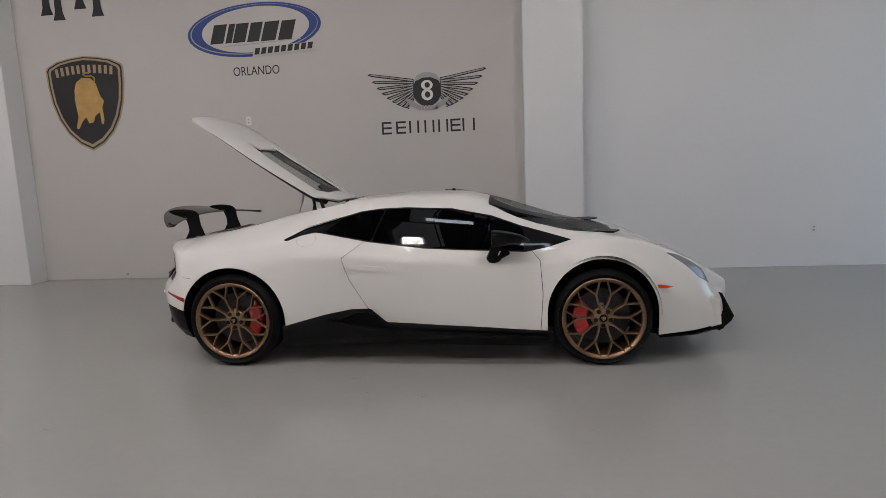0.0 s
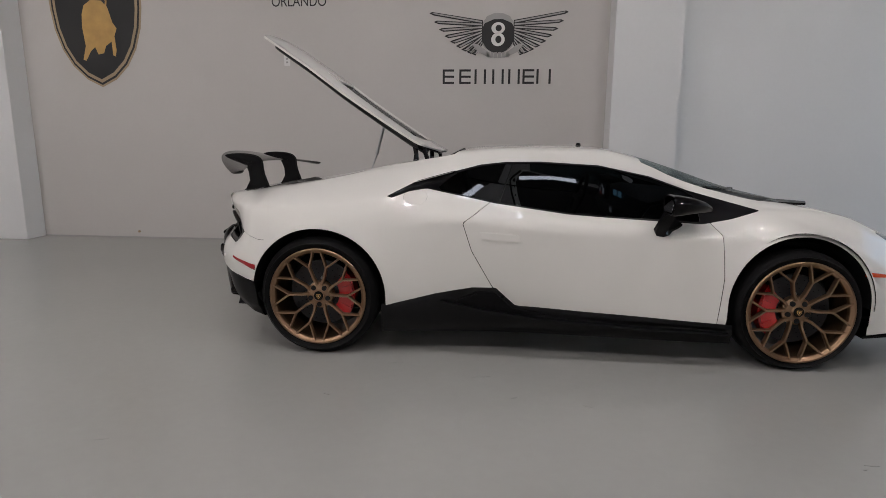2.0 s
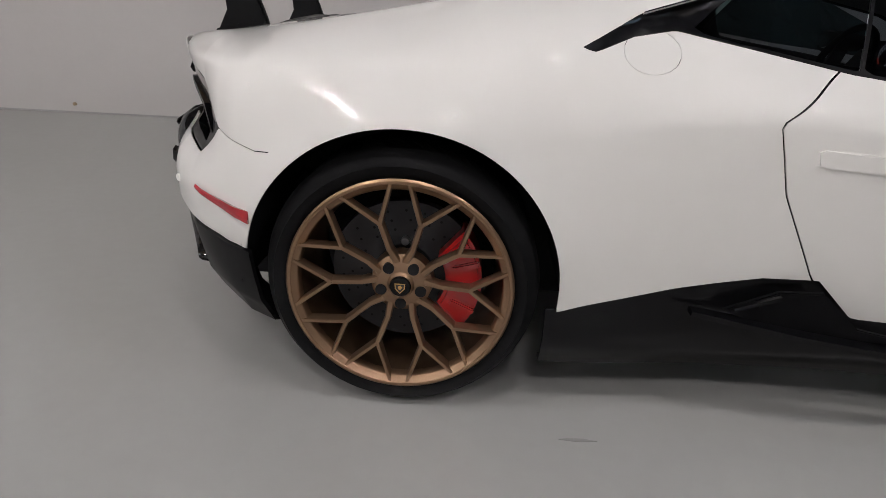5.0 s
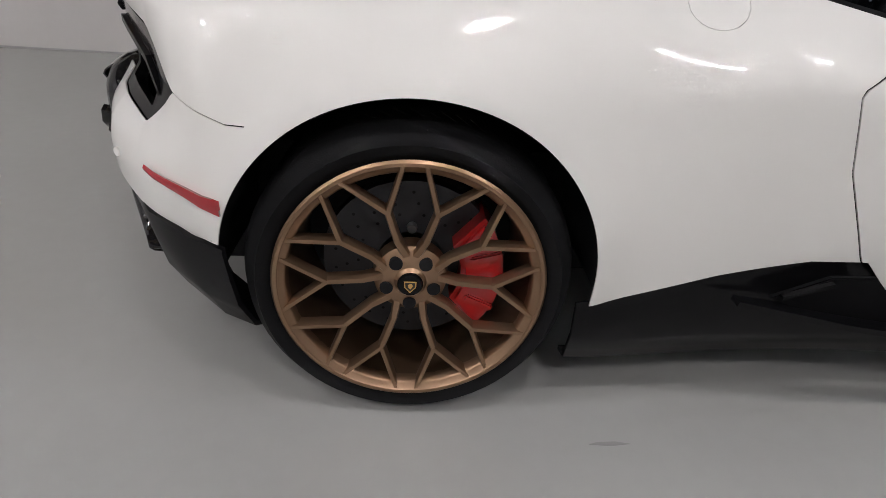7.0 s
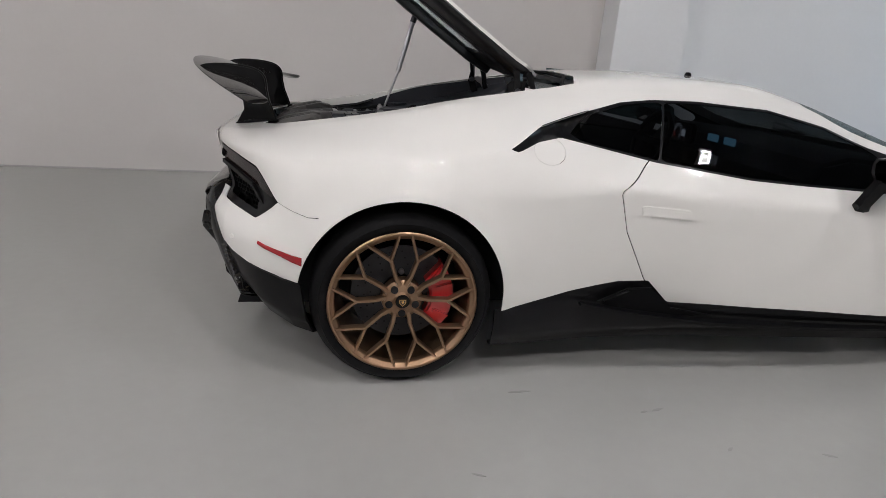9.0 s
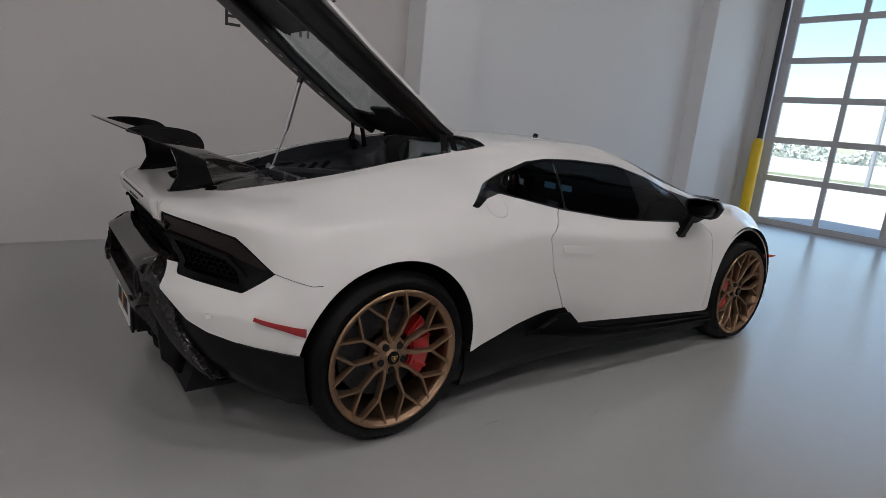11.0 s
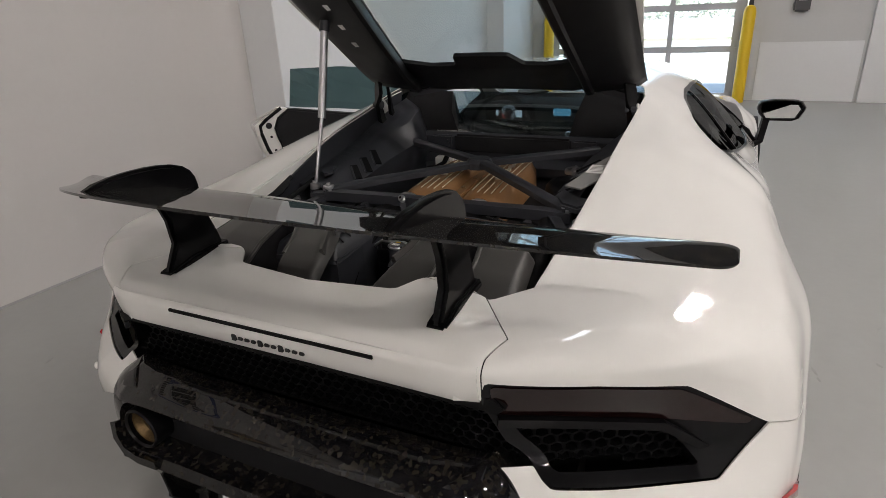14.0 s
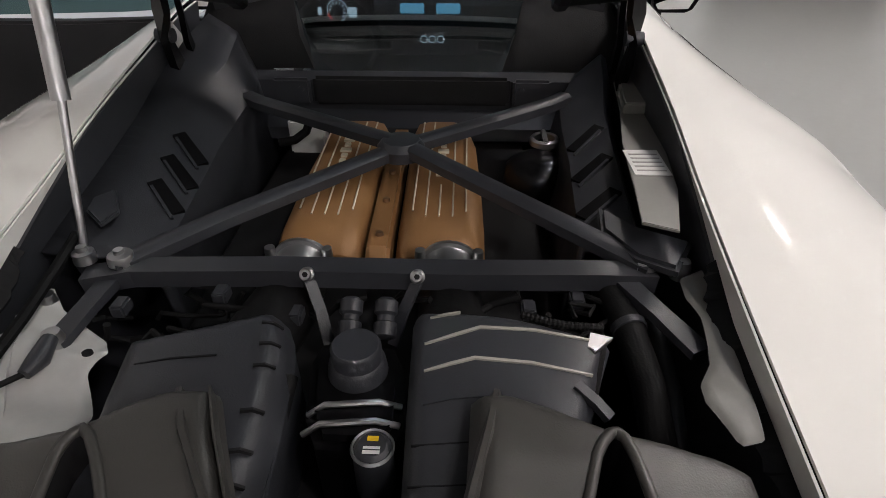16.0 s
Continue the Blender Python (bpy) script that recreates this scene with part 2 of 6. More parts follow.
def rect(w, h):
    return [(-w / 2, -h / 2), (w / 2, -h / 2), (w / 2, h / 2), (-w / 2, h / 2)]


def pchip(xk, yk, x):
    """Shape-keeping cubic through knots."""
    xk, yk = np.asarray(xk, float), np.asarray(yk, float)
    h, d = np.diff(xk), np.diff(yk) / np.diff(xk)
    s = np.zeros(len(xk))
    s[0], s[-1] = d[0], d[-1]
    for i in range(1, len(xk) - 1):
        if d[i - 1] * d[i] > 0:
            w1, w2 = 2 * h[i] + h[i - 1], h[i] + 2 * h[i - 1]
            s[i] = (w1 + w2) / (w1 / d[i - 1] + w2 / d[i])
    x = np.clip(x, xk[0], xk[-1])
    k = np.clip(np.searchsorted(xk, x) - 1, 0, len(h) - 1)
    t = (x - xk[k]) / h[k]
    return (yk[k] * (1 + 2 * t) * (1 - t) ** 2 + h[k] * s[k] * t * (1 - t) ** 2 + yk[k + 1] * t * t * (3 - 2 * t) + h[k] * s[k + 1] * t * t * (t - 1))


def clip(verts, faces, d):
    """The part of a mesh where d, given at its corners, is above zero; edges are cut where d passes zero."""
    verts = np.asarray(verts)
    out_v, out_f, keep, cut = [], [], {}, {}

    def kept(i):
        if i not in keep:
            keep[i] = len(out_v)
            out_v.append(verts[i])
        return keep[i]

    def crossed(i, j):
        key = (min(i, j), max(i, j))
        if key not in cut:
            a, b = key
            t = d[a] / (d[a] - d[b])
            cut[key] = len(out_v)
            out_v.append(verts[a] + t * (verts[b] - verts[a]))
        return cut[key]

    for f in faces:
        ins = [d[i] > 0 for i in f]
        if all(ins):
            out_f.append(tuple(kept(i) for i in f))
        elif any(ins):
            poly = []
            for a, b, ia, ib in zip(f, f[1:] + f[:1], ins, ins[1:] + ins[:1]):
                if ia:
                    poly.append(kept(a))
                if ia != ib:
                    poly.append(crossed(a, b))
            if len(poly) > 2:
                out_f.append(tuple(poly))
    return np.array(out_v).reshape(-1, 3), out_f


def inside_poly(pts, poly):
    """Signed distance of 2D points to a polygon, above zero inside."""
    p = np.asarray(pts, float)
    poly = np.asarray(poly, float)
    dist = np.full(len(p), 1e9)
    inside = np.zeros(len(p), bool)
    for a, b in zip(poly, np.roll(poly, -1, 0)):
        e = b - a
        t = np.clip(((p - a) @ e) / (e @ e), 0, 1)
        dist = np.minimum(dist, np.hypot(*(p - a - t[:, None] * e).T))
        c = (a[1] > p[:, 1]) != (b[1] > p[:, 1])
        with np.errstate(divide="ignore", invalid="ignore"):
            xi = (b[0] - a[0]) * (p[:, 1] - a[1]) / (b[1] - a[1]) + a[0]
        inside ^= c & (p[:, 0] < xi)
    return np.where(inside, dist, -dist)


def thicken(ob, t=0.004):
    """Gives a skin depth, with crisp rims."""
    used = collections.Counter(k for p in ob.data.polygons for k in p.edge_keys)
    for e in ob.data.edges:
        e.use_edge_sharp = e.use_edge_sharp or used[e.key] == 1
    s = ob.modifiers.new("thickness", "SOLIDIFY")
    s.thickness, s.offset = t, -1
    return ob


# ---- room ----
WALL_Y, DOOR_X, LEFT_X, BACK_Y, TOP = 2.72, 9.05, -7.0, -9.0, 5.0
tagged(part("floor", box(LEFT_X, DOOR_X + 0.2, BACK_Y, WALL_Y, -0.1, 0.0), M["floor"]), "smooth grey epoxy-coated concrete floor", "floor", kind="structure")
tagged(part("ground", box(DOOR_X + 0.2, 120, -90, 90, -0.25, -0.03), material("concrete_apron", (0.42, 0.41, 0.39), 0.85, mottle=0.08, scale=0.6, grain=0.1, grain_scale=8)), "pale concrete yard outside the roller door", "ground", kind="structure")
tagged(part("wall_north", box(LEFT_X, 2.6, WALL_Y, WALL_Y + 0.2, 0, TOP), M["wall"]), "warm grey painted wall with printed signs", "wall", kind="structure")
tagged(part("wall_north_bay", box(2.6, DOOR_X, WALL_Y, WALL_Y + 0.2, 0, TOP), M["wall_white"]), "plain white painted wall", "wall", kind="structure")
tagged(part("pillar_north", box(2.22, 2.92, 2.395, WALL_Y, 0, TOP, 0.004), M["wall_white"]), "white painted square pillar against the wall", "pillar", kind="structure")
tagged(part("pillar_corner", box(7.5, DOOR_X, 2.45, WALL_Y, 0, TOP, 0.004), M["wall_white"]), "white boxed corner pillar", "pillar", kind="structure")
tagged(part("pillar_west", box(-5.6, -4.68, 2.42, WALL_Y, 0, TOP, 0.004), M["wall_white"]), "white painted square pillar against the wall", "pillar", kind="structure")
tagged(part("wall_west", box(LEFT_X - 0.2, LEFT_X, BACK_Y, WALL_Y + 0.2, 0, TOP), M["wall_white"]), "plain white painted wall", "wall", kind="structure")
tagged(part("ceiling", box(LEFT_X - 0.2, DOOR_X + 0.2, BACK_Y - 0.2, WALL_Y + 0.2, TOP, TOP + 0.2), M["ceiling"]), "dark grey painted ceiling", "ceiling", kind="structure")
# east wall with the roller door opening
DY0, DY1, DH = -0.93, 2.17, 3.7
bm = box(DOOR_X, DOOR_X + 0.2, BACK_Y, DY0, 0, TOP)
add_box(bm, DOOR_X, DOOR_X + 0.2, DY1, WALL_Y + 0.2, 0, TOP)
add_box(bm, DOOR_X, DOOR_X + 0.2, DY0, DY1, DH, TOP)
# white wall, its base colour greyed for the dimness of a backlit wall
tagged(part("wall_east", bm, material("backlit_wall_paint", (0.57, 0.57, 0.565), 0.7, mottle=0.02, scale=0.6, grain=0.02, grain_scale=25, bump=0.12, bump_scale=260)), "white wall round a glazed roller door", "wall", kind="structure")
# south wall, behind the camera
tagged(part("wall_south", box(LEFT_X, DOOR_X, BACK_Y - 0.2, BACK_Y, 0, TOP), M["wall_white"]), "plain white painted wall", "wall", kind="structure")

# LED fixtures under the ceiling
led = bpy.data.materials.new("led")
led.use_nodes = True
led.node_tree.nodes["Principled BSDF"].inputs["Emission Color"].default_value = (1.0, 0.925, 0.895, 1)
led.node_tree.nodes["Principled BSDF"].inputs["Emission Strength"].default_value = 350
fixture = None
for fx, fy in FIXTURES:
    if fixture is None:
        fixture = part("ceiling_light", box(-.20, .20, -.26, .26, .02, .12, .01), M["wall_white"])
        tagged(fixture, "white ceiling fixture with rows of bright LED dots", "ceiling light", "ceiling lights")
        for a in range(6):
            for b in range(8):
                if a in (0, 5) or b in (0, 7) or (b == 4 and a in (2, 3)):
                    part("led_dot", lathe([(0, -.010), (.0075, -.010), (.0095, 0)], 8, "z"), led, fixture, m=Matrix.Translation((-.14 + .056 * a, -.196 + .056 * b, .018)))
        part("fixture_rod", tube([(0, 0, .115), (0, 0, .16)], .02, 8), M["wall_white"], fixture)
        fixture.location = (fx, fy, TOP - .16)
    else:
        copy_thing(fixture, Matrix.Translation((fx, fy, TOP - .16)))

# wide cool-white light panel hung over the car
panel_glow = bpy.data.materials.new("panel_diffuser")
panel_glow.use_nodes = True
panel_glow.node_tree.nodes["Principled BSDF"].inputs["Emission Color"].default_value = (0.80, 0.86, 1.0, 1)
panel_glow.node_tree.nodes["Principled BSDF"].inputs["Emission Strength"].default_value = 2.6
PX0, PX1, PY0, PY1 = .95, 2.25, -1.25, -.93
pan = part("ceiling_lamp", box(PX0, PX1, PY0, PY0 + .06, TOP - .22, TOP - .08, .004), M["grey_print"])
tagged(pan, "large cool-white ceiling lamp in a grey frame", "ceiling lamp")
for x0, x1, y0, y1 in ((PX0, PX1, PY1 - .06, PY1), (PX0, PX0 + .06, PY0 + .06, PY1 - .06), (PX1 - .06, PX1, PY0 + .06, PY1 - .06)):
    part("lamp_frame", box(x0, x1, y0, y1, TOP - .22, TOP - .08, .004), M["grey_print"], pan)
part("lamp_back", box(PX0 + .06, PX1 - .06, PY0 + .06, PY1 - .06, TOP - .12, TOP - .08), M["grey_print"], pan)
part("diffuser", box(PX0 + .06, PX1 - .06, PY0 + .06, PY1 - .06, TOP - .17, TOP - .16), panel_glow, pan, "glowing white diffuser")
for x in (PX0 + .2, PX1 - .2):
    part("lamp_hanger", box(x - .02, x + .02, -1.10, -1.06, TOP - .08, TOP), M["grey_print"], pan)


# ---- the car ----
car = thing("sports_car", "white low sports car with raised engine cover and open driver's door", "car")
CP, CB, CS = M["paint"], M["gloss_black"], M["satin_black"]

KN = {  # each body line: knots of x, half width, height
    1: [(-.73, .40, .34), (-.715, .44, .34), (-.66, .59, .34), (-.586, .74, .34), (-.49, .865, .33), (-.40, .915, .32), (-.3, .94, .31), (0, .945, .30), (.38, .93, .28), (.82, .885, .29), (1.1, .875, .285), (1.6, .91, .265), (2.2, .945, .24), (2.62, .955, .24), (2.9, .945, .22), (3.1, .895, .21), (3.3, .82, .22), (3.45, .70, .23), (3.57, .48, .24)],
    2: [(-.73, .40, .52), (-.715, .44, .52), (-.66, .60, .52), (-.586, .755, .52), (-.49, .883, .52), (-.40, .935, .52), (-.3, .953, .52), (0, .962, .55), (.38, .945, .50), (.82, .905, .50), (1.25, .90, .48), (1.6, .915, .47), (2.07, .945, .46), (2.42, .955, .46), (2.62, .96, .46), (2.9, .945, .42), (3.1, .89, .39), (3.3, .80, .36), (3.45, .68, .35), (3.57, .46, .35)],
    3: [(-.73, .385, .69), (-.70, .440, .69), (-.57, .665, .69), (-.445, .876, .69), (-.38, .925, .69), (-.3, .938, .69), (0, .965, .70), (.38, .935, .72), (.82, .917, .76), (1.25, .909, .72), (1.6, .914, .70), (2.07, .920, .69), (2.42, .930, .70), (2.62, .940, .69), (2.9, .920, .60), (3.1, .860, .52), (3.3, .770, .47), (3.45, .620, .44), (3.57, .450, .43)],
    4: [(-.73, .390, .845), (-.70, .470, .84), (-.62, .620, .835), (-.53, .745, .83), (-.45, .827, .83), (-.35, .880, .835), (-.22, .895, .84), (.02, .890, .85), (.25, .878, .87), (.38, .868, .89), (.54, .832, .90), (.7, .800, .905), (.9, .798, .885), (1.25, .838, .835), (1.6, .852, .81), (1.87, .840, .795), (2.07, .845, .79), (2.42, .820, .835), (2.62, .850, .80), (2.9, .850, .72), (3.1, .800, .635), (3.3, .720, .56), (3.45, .580, .50), (3.57, .440, .455)],
    5: [(-.73, .33, .865), (-.70, .40, .876), (-.6, .50, .89), (-.45, .54, .907), (-.22, .54, .943), (.02, .54, .988), (.25, .54, 1.035), (.38, .55, 1.05), (.7, .56, 1.085), (.9, .575, 1.09), (1.25, .58, 1.105), (1.6, .585, 1.085), (1.87, .61, 1.025), (2.07, .66, .945), (2.42, .78, .86), (2.62, .76, .865), (2.9, .72, .82), (3.1, .68, .74), (3.3, .62, .645), (3.45, .52, .555), (3.57, .42, .48)],
    6: [(-.73, .2, .868), (-.70, .23, .882), (-.6, .3, .892), (-.45, .38, .915), (-.22, .40, .95), (.02, .40, .995), (.25, .40, 1.05), (.38, .40, 1.08), (.7, .42, 1.14), (.9, .40, 1.16), (1.25, .38, 1.175), (1.6, .38, 1.168), (1.87, .42, 1.11), (2.07, .46, 1.045), (2.42, .50, .93), (2.62, .48, .885), (2.9, .45, .83), (3.1, .42, .755), (3.3, .38, .66), (3.45, .30, .565), (3.57, .25, .487)],
    7: [(-.73, 0, .868), (-.70, 0, .883), (-.6, 0, .893), (-.45, 0, .92), (-.22, 0, .955), (.02, 0, 1.0), (.25, 0, 1.055), (.38, 0, 1.09), (.7, 0, 1.155), (.9, 0, 1.178), (1.25, 0, 1.192), (1.6, 0, 1.187), (1.87, 0, 1.135), (2.07, 0, 1.075), (2.42, 0, .955), (2.62, 0, .90), (2.9, 0, .835), (3.1, 0, .76), (3.3, 0, .665), (3.45, 0, .57), (3.57, 0, .49)],
}
REAR_AXLE, FRONT_AXLE = (0.0, 0.342), (2.615, 0.330)
FRONT_ARCH = (2.612, 0.362)


def body_grid():
    xs = np.unique(np.r_[np.linspace(-.73, -.30, 110), np.linspace(-.30, 3.1, 230), np.linspace(3.1, 3.57, 30)])
    lines = []
    for k in range(1, 8):
        kx, kw, kz = zip(*KN[k])
        lines.append(np.stack([pchip(kx, kw, xs), pchip(kx, kz, xs)], 1))
    low = np.stack([lines[0][:, 0] - 0.03, np.minimum(lines[0][:, 1] - 0.05, 0.17)], 1)
    lines = np.stack([low] + lines, 1)  # station, line, (w, z)
    steps = 12
    tt = np.linspace(0, 7, 7 * steps + 1)
    verts = np.zeros((len(xs), len(tt), 3))
    for i, x in enumerate(xs):
        verts[i, :, 0] = x
        verts[i, :, 1] = -pchip(range(8), lines[i, :, 0], tt)
        verts[i, :, 2] = pchip(range(8), lines[i, :, 1], tt)
    n, k = verts.shape[:2]
    faces = [(i * k + j, (i + 1) * k + j, (i + 1) * k + j + 1, i * k + j + 1) for i in range(n - 1) for j in range(k - 1)]
    return verts.reshape(-1, 3), faces


V0, F0 = body_grid()
# the rear corner below the lamps stands further back, and the arches flare out a little
V0[:, 0] -= .05 * np.clip((.665 - V0[:, 2]) / .08, 0, 1) * np.clip((-.42 - V0[:, 0]) / .2, 0, 1)
for ac, ar in ((REAR_AXLE, .386), (FRONT_ARCH, .368)):
    ad = np.hypot(V0[:, 0] - ac[0], V0[:, 2] - ac[1]) - ar
    V0[:, 1] -= np.where((V0[:, 1] < -.6) & (V0[:, 2] > ac[1] - .1), .009 * np.exp(-(ad / .045) ** 2), 0)


def arch(v, c, r):
    x, z = v[:, 0] - c[0], v[:, 2] - c[1]
    d = np.where(z > 0, np.hypot(x, z), np.abs(x)) - r
    return np.where(v[:, 1] < -0.5, d, 1.0)


def side(v):
    return v[:, [0, 2]]


def plan(v):
    return np.stack([v[:, 0], -v[:, 1]], 1)


SKIRT_TOP = [(-.8, .64), (-.76, .60), (-.745, .58), (-.68, .494), (-.63, .468), (-.50, .436), (-.36, .405), (.36, .292), (.39, .295), (.665, .363), (.873, .401), (1.005, .402), (1.118, .297), (1.49, .277), (1.855, .262), (2.258, .24), (2.6, .22), (2.95, .205), (3.25, .215), (3.40, .225), (3.5, .30), (3.6, .42)]
DLO = [(.375, .900), (.526, .977), (.728, 1.031), (.905, 1.076), (1.05, 1.092), (1.249, 1.096), (1.585, 1.078), (1.873, 1.019), (2.076, .945), (2.425, .85), (2.26, .805), (2.11, .777), (1.833, .79), (1.395, .817), (.99, .868), (.75, .915), (.6, .944), (.5, .928), (.415, .896)]
WINDSCREEN = [(1.85, -.1), (1.85, .50), (1.98, .56), (2.2, .63), (2.46, .665), (2.62, .64), (2.70, .5), (2.78, .25), (2.80, -.1)]
DOOR = [(.965, .875), (.815, .768), (.866, .612), (.985, .406), (1.102, .290), (2.197, .226), (2.216, .505), (2.202, .725), (2.146, .79), (2.12, .86), (1.9, .93), (1.02, .96)]
OPENING = [(.80, -.1), (.80, .30), (.74, .475), (.64, .492), (.3, .482), (-.30, .462), (-.49, .455), (-.555, .388), (-.51, .295), (-.515, .235), (-.572, .195), (-.592, .0), (-.592, -.1)]

TAIL_LIGHT = [(.435, .832), (.60, .815), (.735, .79), (.876, .69), (.805, .612), (.54, .624), (.465, .70), (.43, .79)]


def mirror_y(v, f):
    return v * np.array([1, -1, 1]), [q[::-1] for q in f]


def both_sides(name, v, f, mat, label="", thick=0.004, parent=None):
    obs = []
    for vv, ff in ((v, f), mirror_y(v, f)):
        ob = add_mesh(name, vv, ff, mat, parent or car, label)
        obs.append(thicken(ob, thick) if thick else ob)
    return obs


def whole(name, v, f, mat, label="", thick=0.004):
    """A skin and its mirror image, welded along the middle into one smooth mesh."""
    mv, mf = mirror_y(v, f)
    index, verts, remap = {}, [], []
    for p in np.r_[v, mv]:
        key = (round(p[0], 5), round(p[1], 5), round(p[2], 5))
        if key not in index:
            index[key] = len(verts)
            verts.append(p)
        remap.append(index[key])
    faces = [tuple(remap[i] for i in q) for q in f] + [tuple(remap[i + len(v)] for i in q) for q in mf]
    faces = [tuple(dict.fromkeys(q)) for q in faces]
    ob = add_mesh(name, verts, [q for q in faces if len(q) > 2], mat, car, label)
    return thicken(ob, thick) if thick else ob


v, f = V0, F0
v, f = clip(v, f, arch(v, REAR_AXLE, .386))
v, f = clip(v, f, arch(v, FRONT_ARCH, .368))
v, f = clip(v, f, v[:, 2] - np.interp(v[:, 0], *zip(*SKIRT_TOP)))
d = -inside_poly(plan(v), OPENING)
v, f = clip(v, f, d)
rear_yz = lambda q: np.stack([-q[:, 1], q[:, 2]], 1)
d = np.where(v[:, 0] < -.40, inside_poly(rear_yz(v), TAIL_LIGHT), -1)
lamp_v, lamp_f = clip(v, f, d)
v, f = clip(v, f, -d)
d = np.where(v[:, 0] < -.5, np.minimum(.437 + v[:, 1], .797 - v[:, 2]), -1)
v, f = clip(v, f, -d)
d = np.where(v[:, 0] < -.55, np.minimum(np.minimum(.535 + v[:, 1], .797 - v[:, 2]), v[:, 2] - .655), -1)
v, f = clip(v, f, -d)
d = np.where(v[:, 0] > 1.5, inside_poly(plan(v), WINDSCREEN), -1)
wind = clip(v, f, d)
v, f = clip(v, f, -d)
d = np.where(v[:, 1] < -.45, inside_poly(side(v), DLO), -1)
dlo = clip(v, f, d)
v, f = clip(v, f, -d)
d = np.where(v[:, 1] < -.5, inside_poly(side(v), DOOR), -1)
door = clip(v, f, d - .002)
v, f = clip(v, f, -d - .002)
# the tail panel between the lamps, the rear bumper skins and the rest
lid_d = np.where(v[:, 0] < -.45, inside_poly(plan(v), [(-.9, -.1), (-.45, -.1), (-.545, .375), (-.652, .456), (-.70, .434), (-.745, .428), (-.9, .428)]), -1)
lid = clip(v, f, lid_d - .001)
v, f = clip(v, f, -lid_d - .001)
bump_d = np.where(v[:, 0] < -.30, np.interp(v[:, 0], [-.75, -.445, -.40, -.34], [.69, .69, .675, .655]) - v[:, 2], -1)
bumper = clip(v, f, bump_d - .0012)
v, f = clip(v, f, -bump_d - .0012)
fuel_d = np.where((v[:, 1] < -.5) & (v[:, 0] < .9) & (v[:, 0] > .3), .066 - np.hypot((v[:, 0] - .542), (v[:, 2] - .900) * 1.45), -1)
flap = clip(v, f, fuel_d - .0006)
v, f = clip(v, f, -fuel_d - .0006)
hood_d = np.where(v[:, 0] > 2.4, inside_poly(plan(v), [(2.60, -.1), (2.72, .60), (2.95, .665), (3.15, .62), (3.38, .45), (3.44, -.1)]), -1)
hood = clip(v, f, hood_d - .0015)
v, f = clip(v, f, -hood_d - .0015)
lampf_d = np.where(v[:, 0] > 2.8, inside_poly(plan(v), [(3.06, .735), (3.17, .675), (3.33, .655), (3.385, .67), (3.30, .728)]), -1)
headlamp = clip(v, f, lampf_d - .001)
v, f = clip(v, f, -lampf_d - .001)
whole("body_panel", v, f, CP, "pearl white bodywork")
whole("tail_panel", *lid, CP, "white tail panel")
both_sides("rear_bumper", *bumper, CP, "white rear bumper skin")
thicken(add_mesh("fuel_flap", *flap, CP, car, "round white fuel flap"))
whole("bonnet", *hood, CP, "white front lid")
both_sides("headlamp", *headlamp, M["lamp_clear"], "slim clear headlamp")
thicken(add_mesh("door", *door, CP, car, "closed white door"))
DOOR_GLASS = [(1.016, .872), (1.095, 1.084), (1.249, 1.087), (1.585, 1.069), (1.86, 1.013), (2.05, .945), (2.10, .915), (2.10, .788), (1.833, .799), (1.395, .826)]
QUARTER_GLASS = [(1.008, .874), (.75, .923), (.655, .943), (.765, 1.028), (.905, 1.066), (1.0, 1.079), (1.087, 1.084)]
d1 = inside_poly(side(dlo[0]), DOOR_GLASS)
pane = clip(*dlo, d1)
rest = clip(*dlo, -d1)
d2 = inside_poly(side(rest[0]), QUARTER_GLASS)
pane2 = clip(*rest, d2)
rest = clip(*rest, -d2)
# the intake behind the rear side glass is sunk
iv = rest[0].copy()
sink = np.clip((.80 - iv[:, 0]) / .09, 0, 1) * np.clip((iv[:, 0] - .385) / .24, 0, 1)
iv[:, 1] += .06 * sink * np.clip(inside_poly(side(iv), DLO) / .016, 0, 1)
both_sides("window_trim", iv, rest[1], M["trim_black"], "black window surround")
add_mesh("door_glass", pane[0] + np.array([0, .004, -.001]), pane[1], M["tint"], car, "dark tinted door glass")
both_sides("quarter_glass", pane2[0] + np.array([0, .006, -.001]), pane2[1], M["tint"], "dark tinted quarter glass", 0)
whole("windscreen", *wind, glass("windscreen_glass", (.50, .56, .56), rough=.008), "raked windscreen", 0)
# dark core under the skin
bm = prism([(-.66, .16), (3.5, .16), (3.5, .34), (2.95, .62), (2.3, .70), (1.0, .62), (.8, .5), (-.55, .5)], -.55, .55)
part("floor_pan", bm, M["dark"], car, "black underbody")


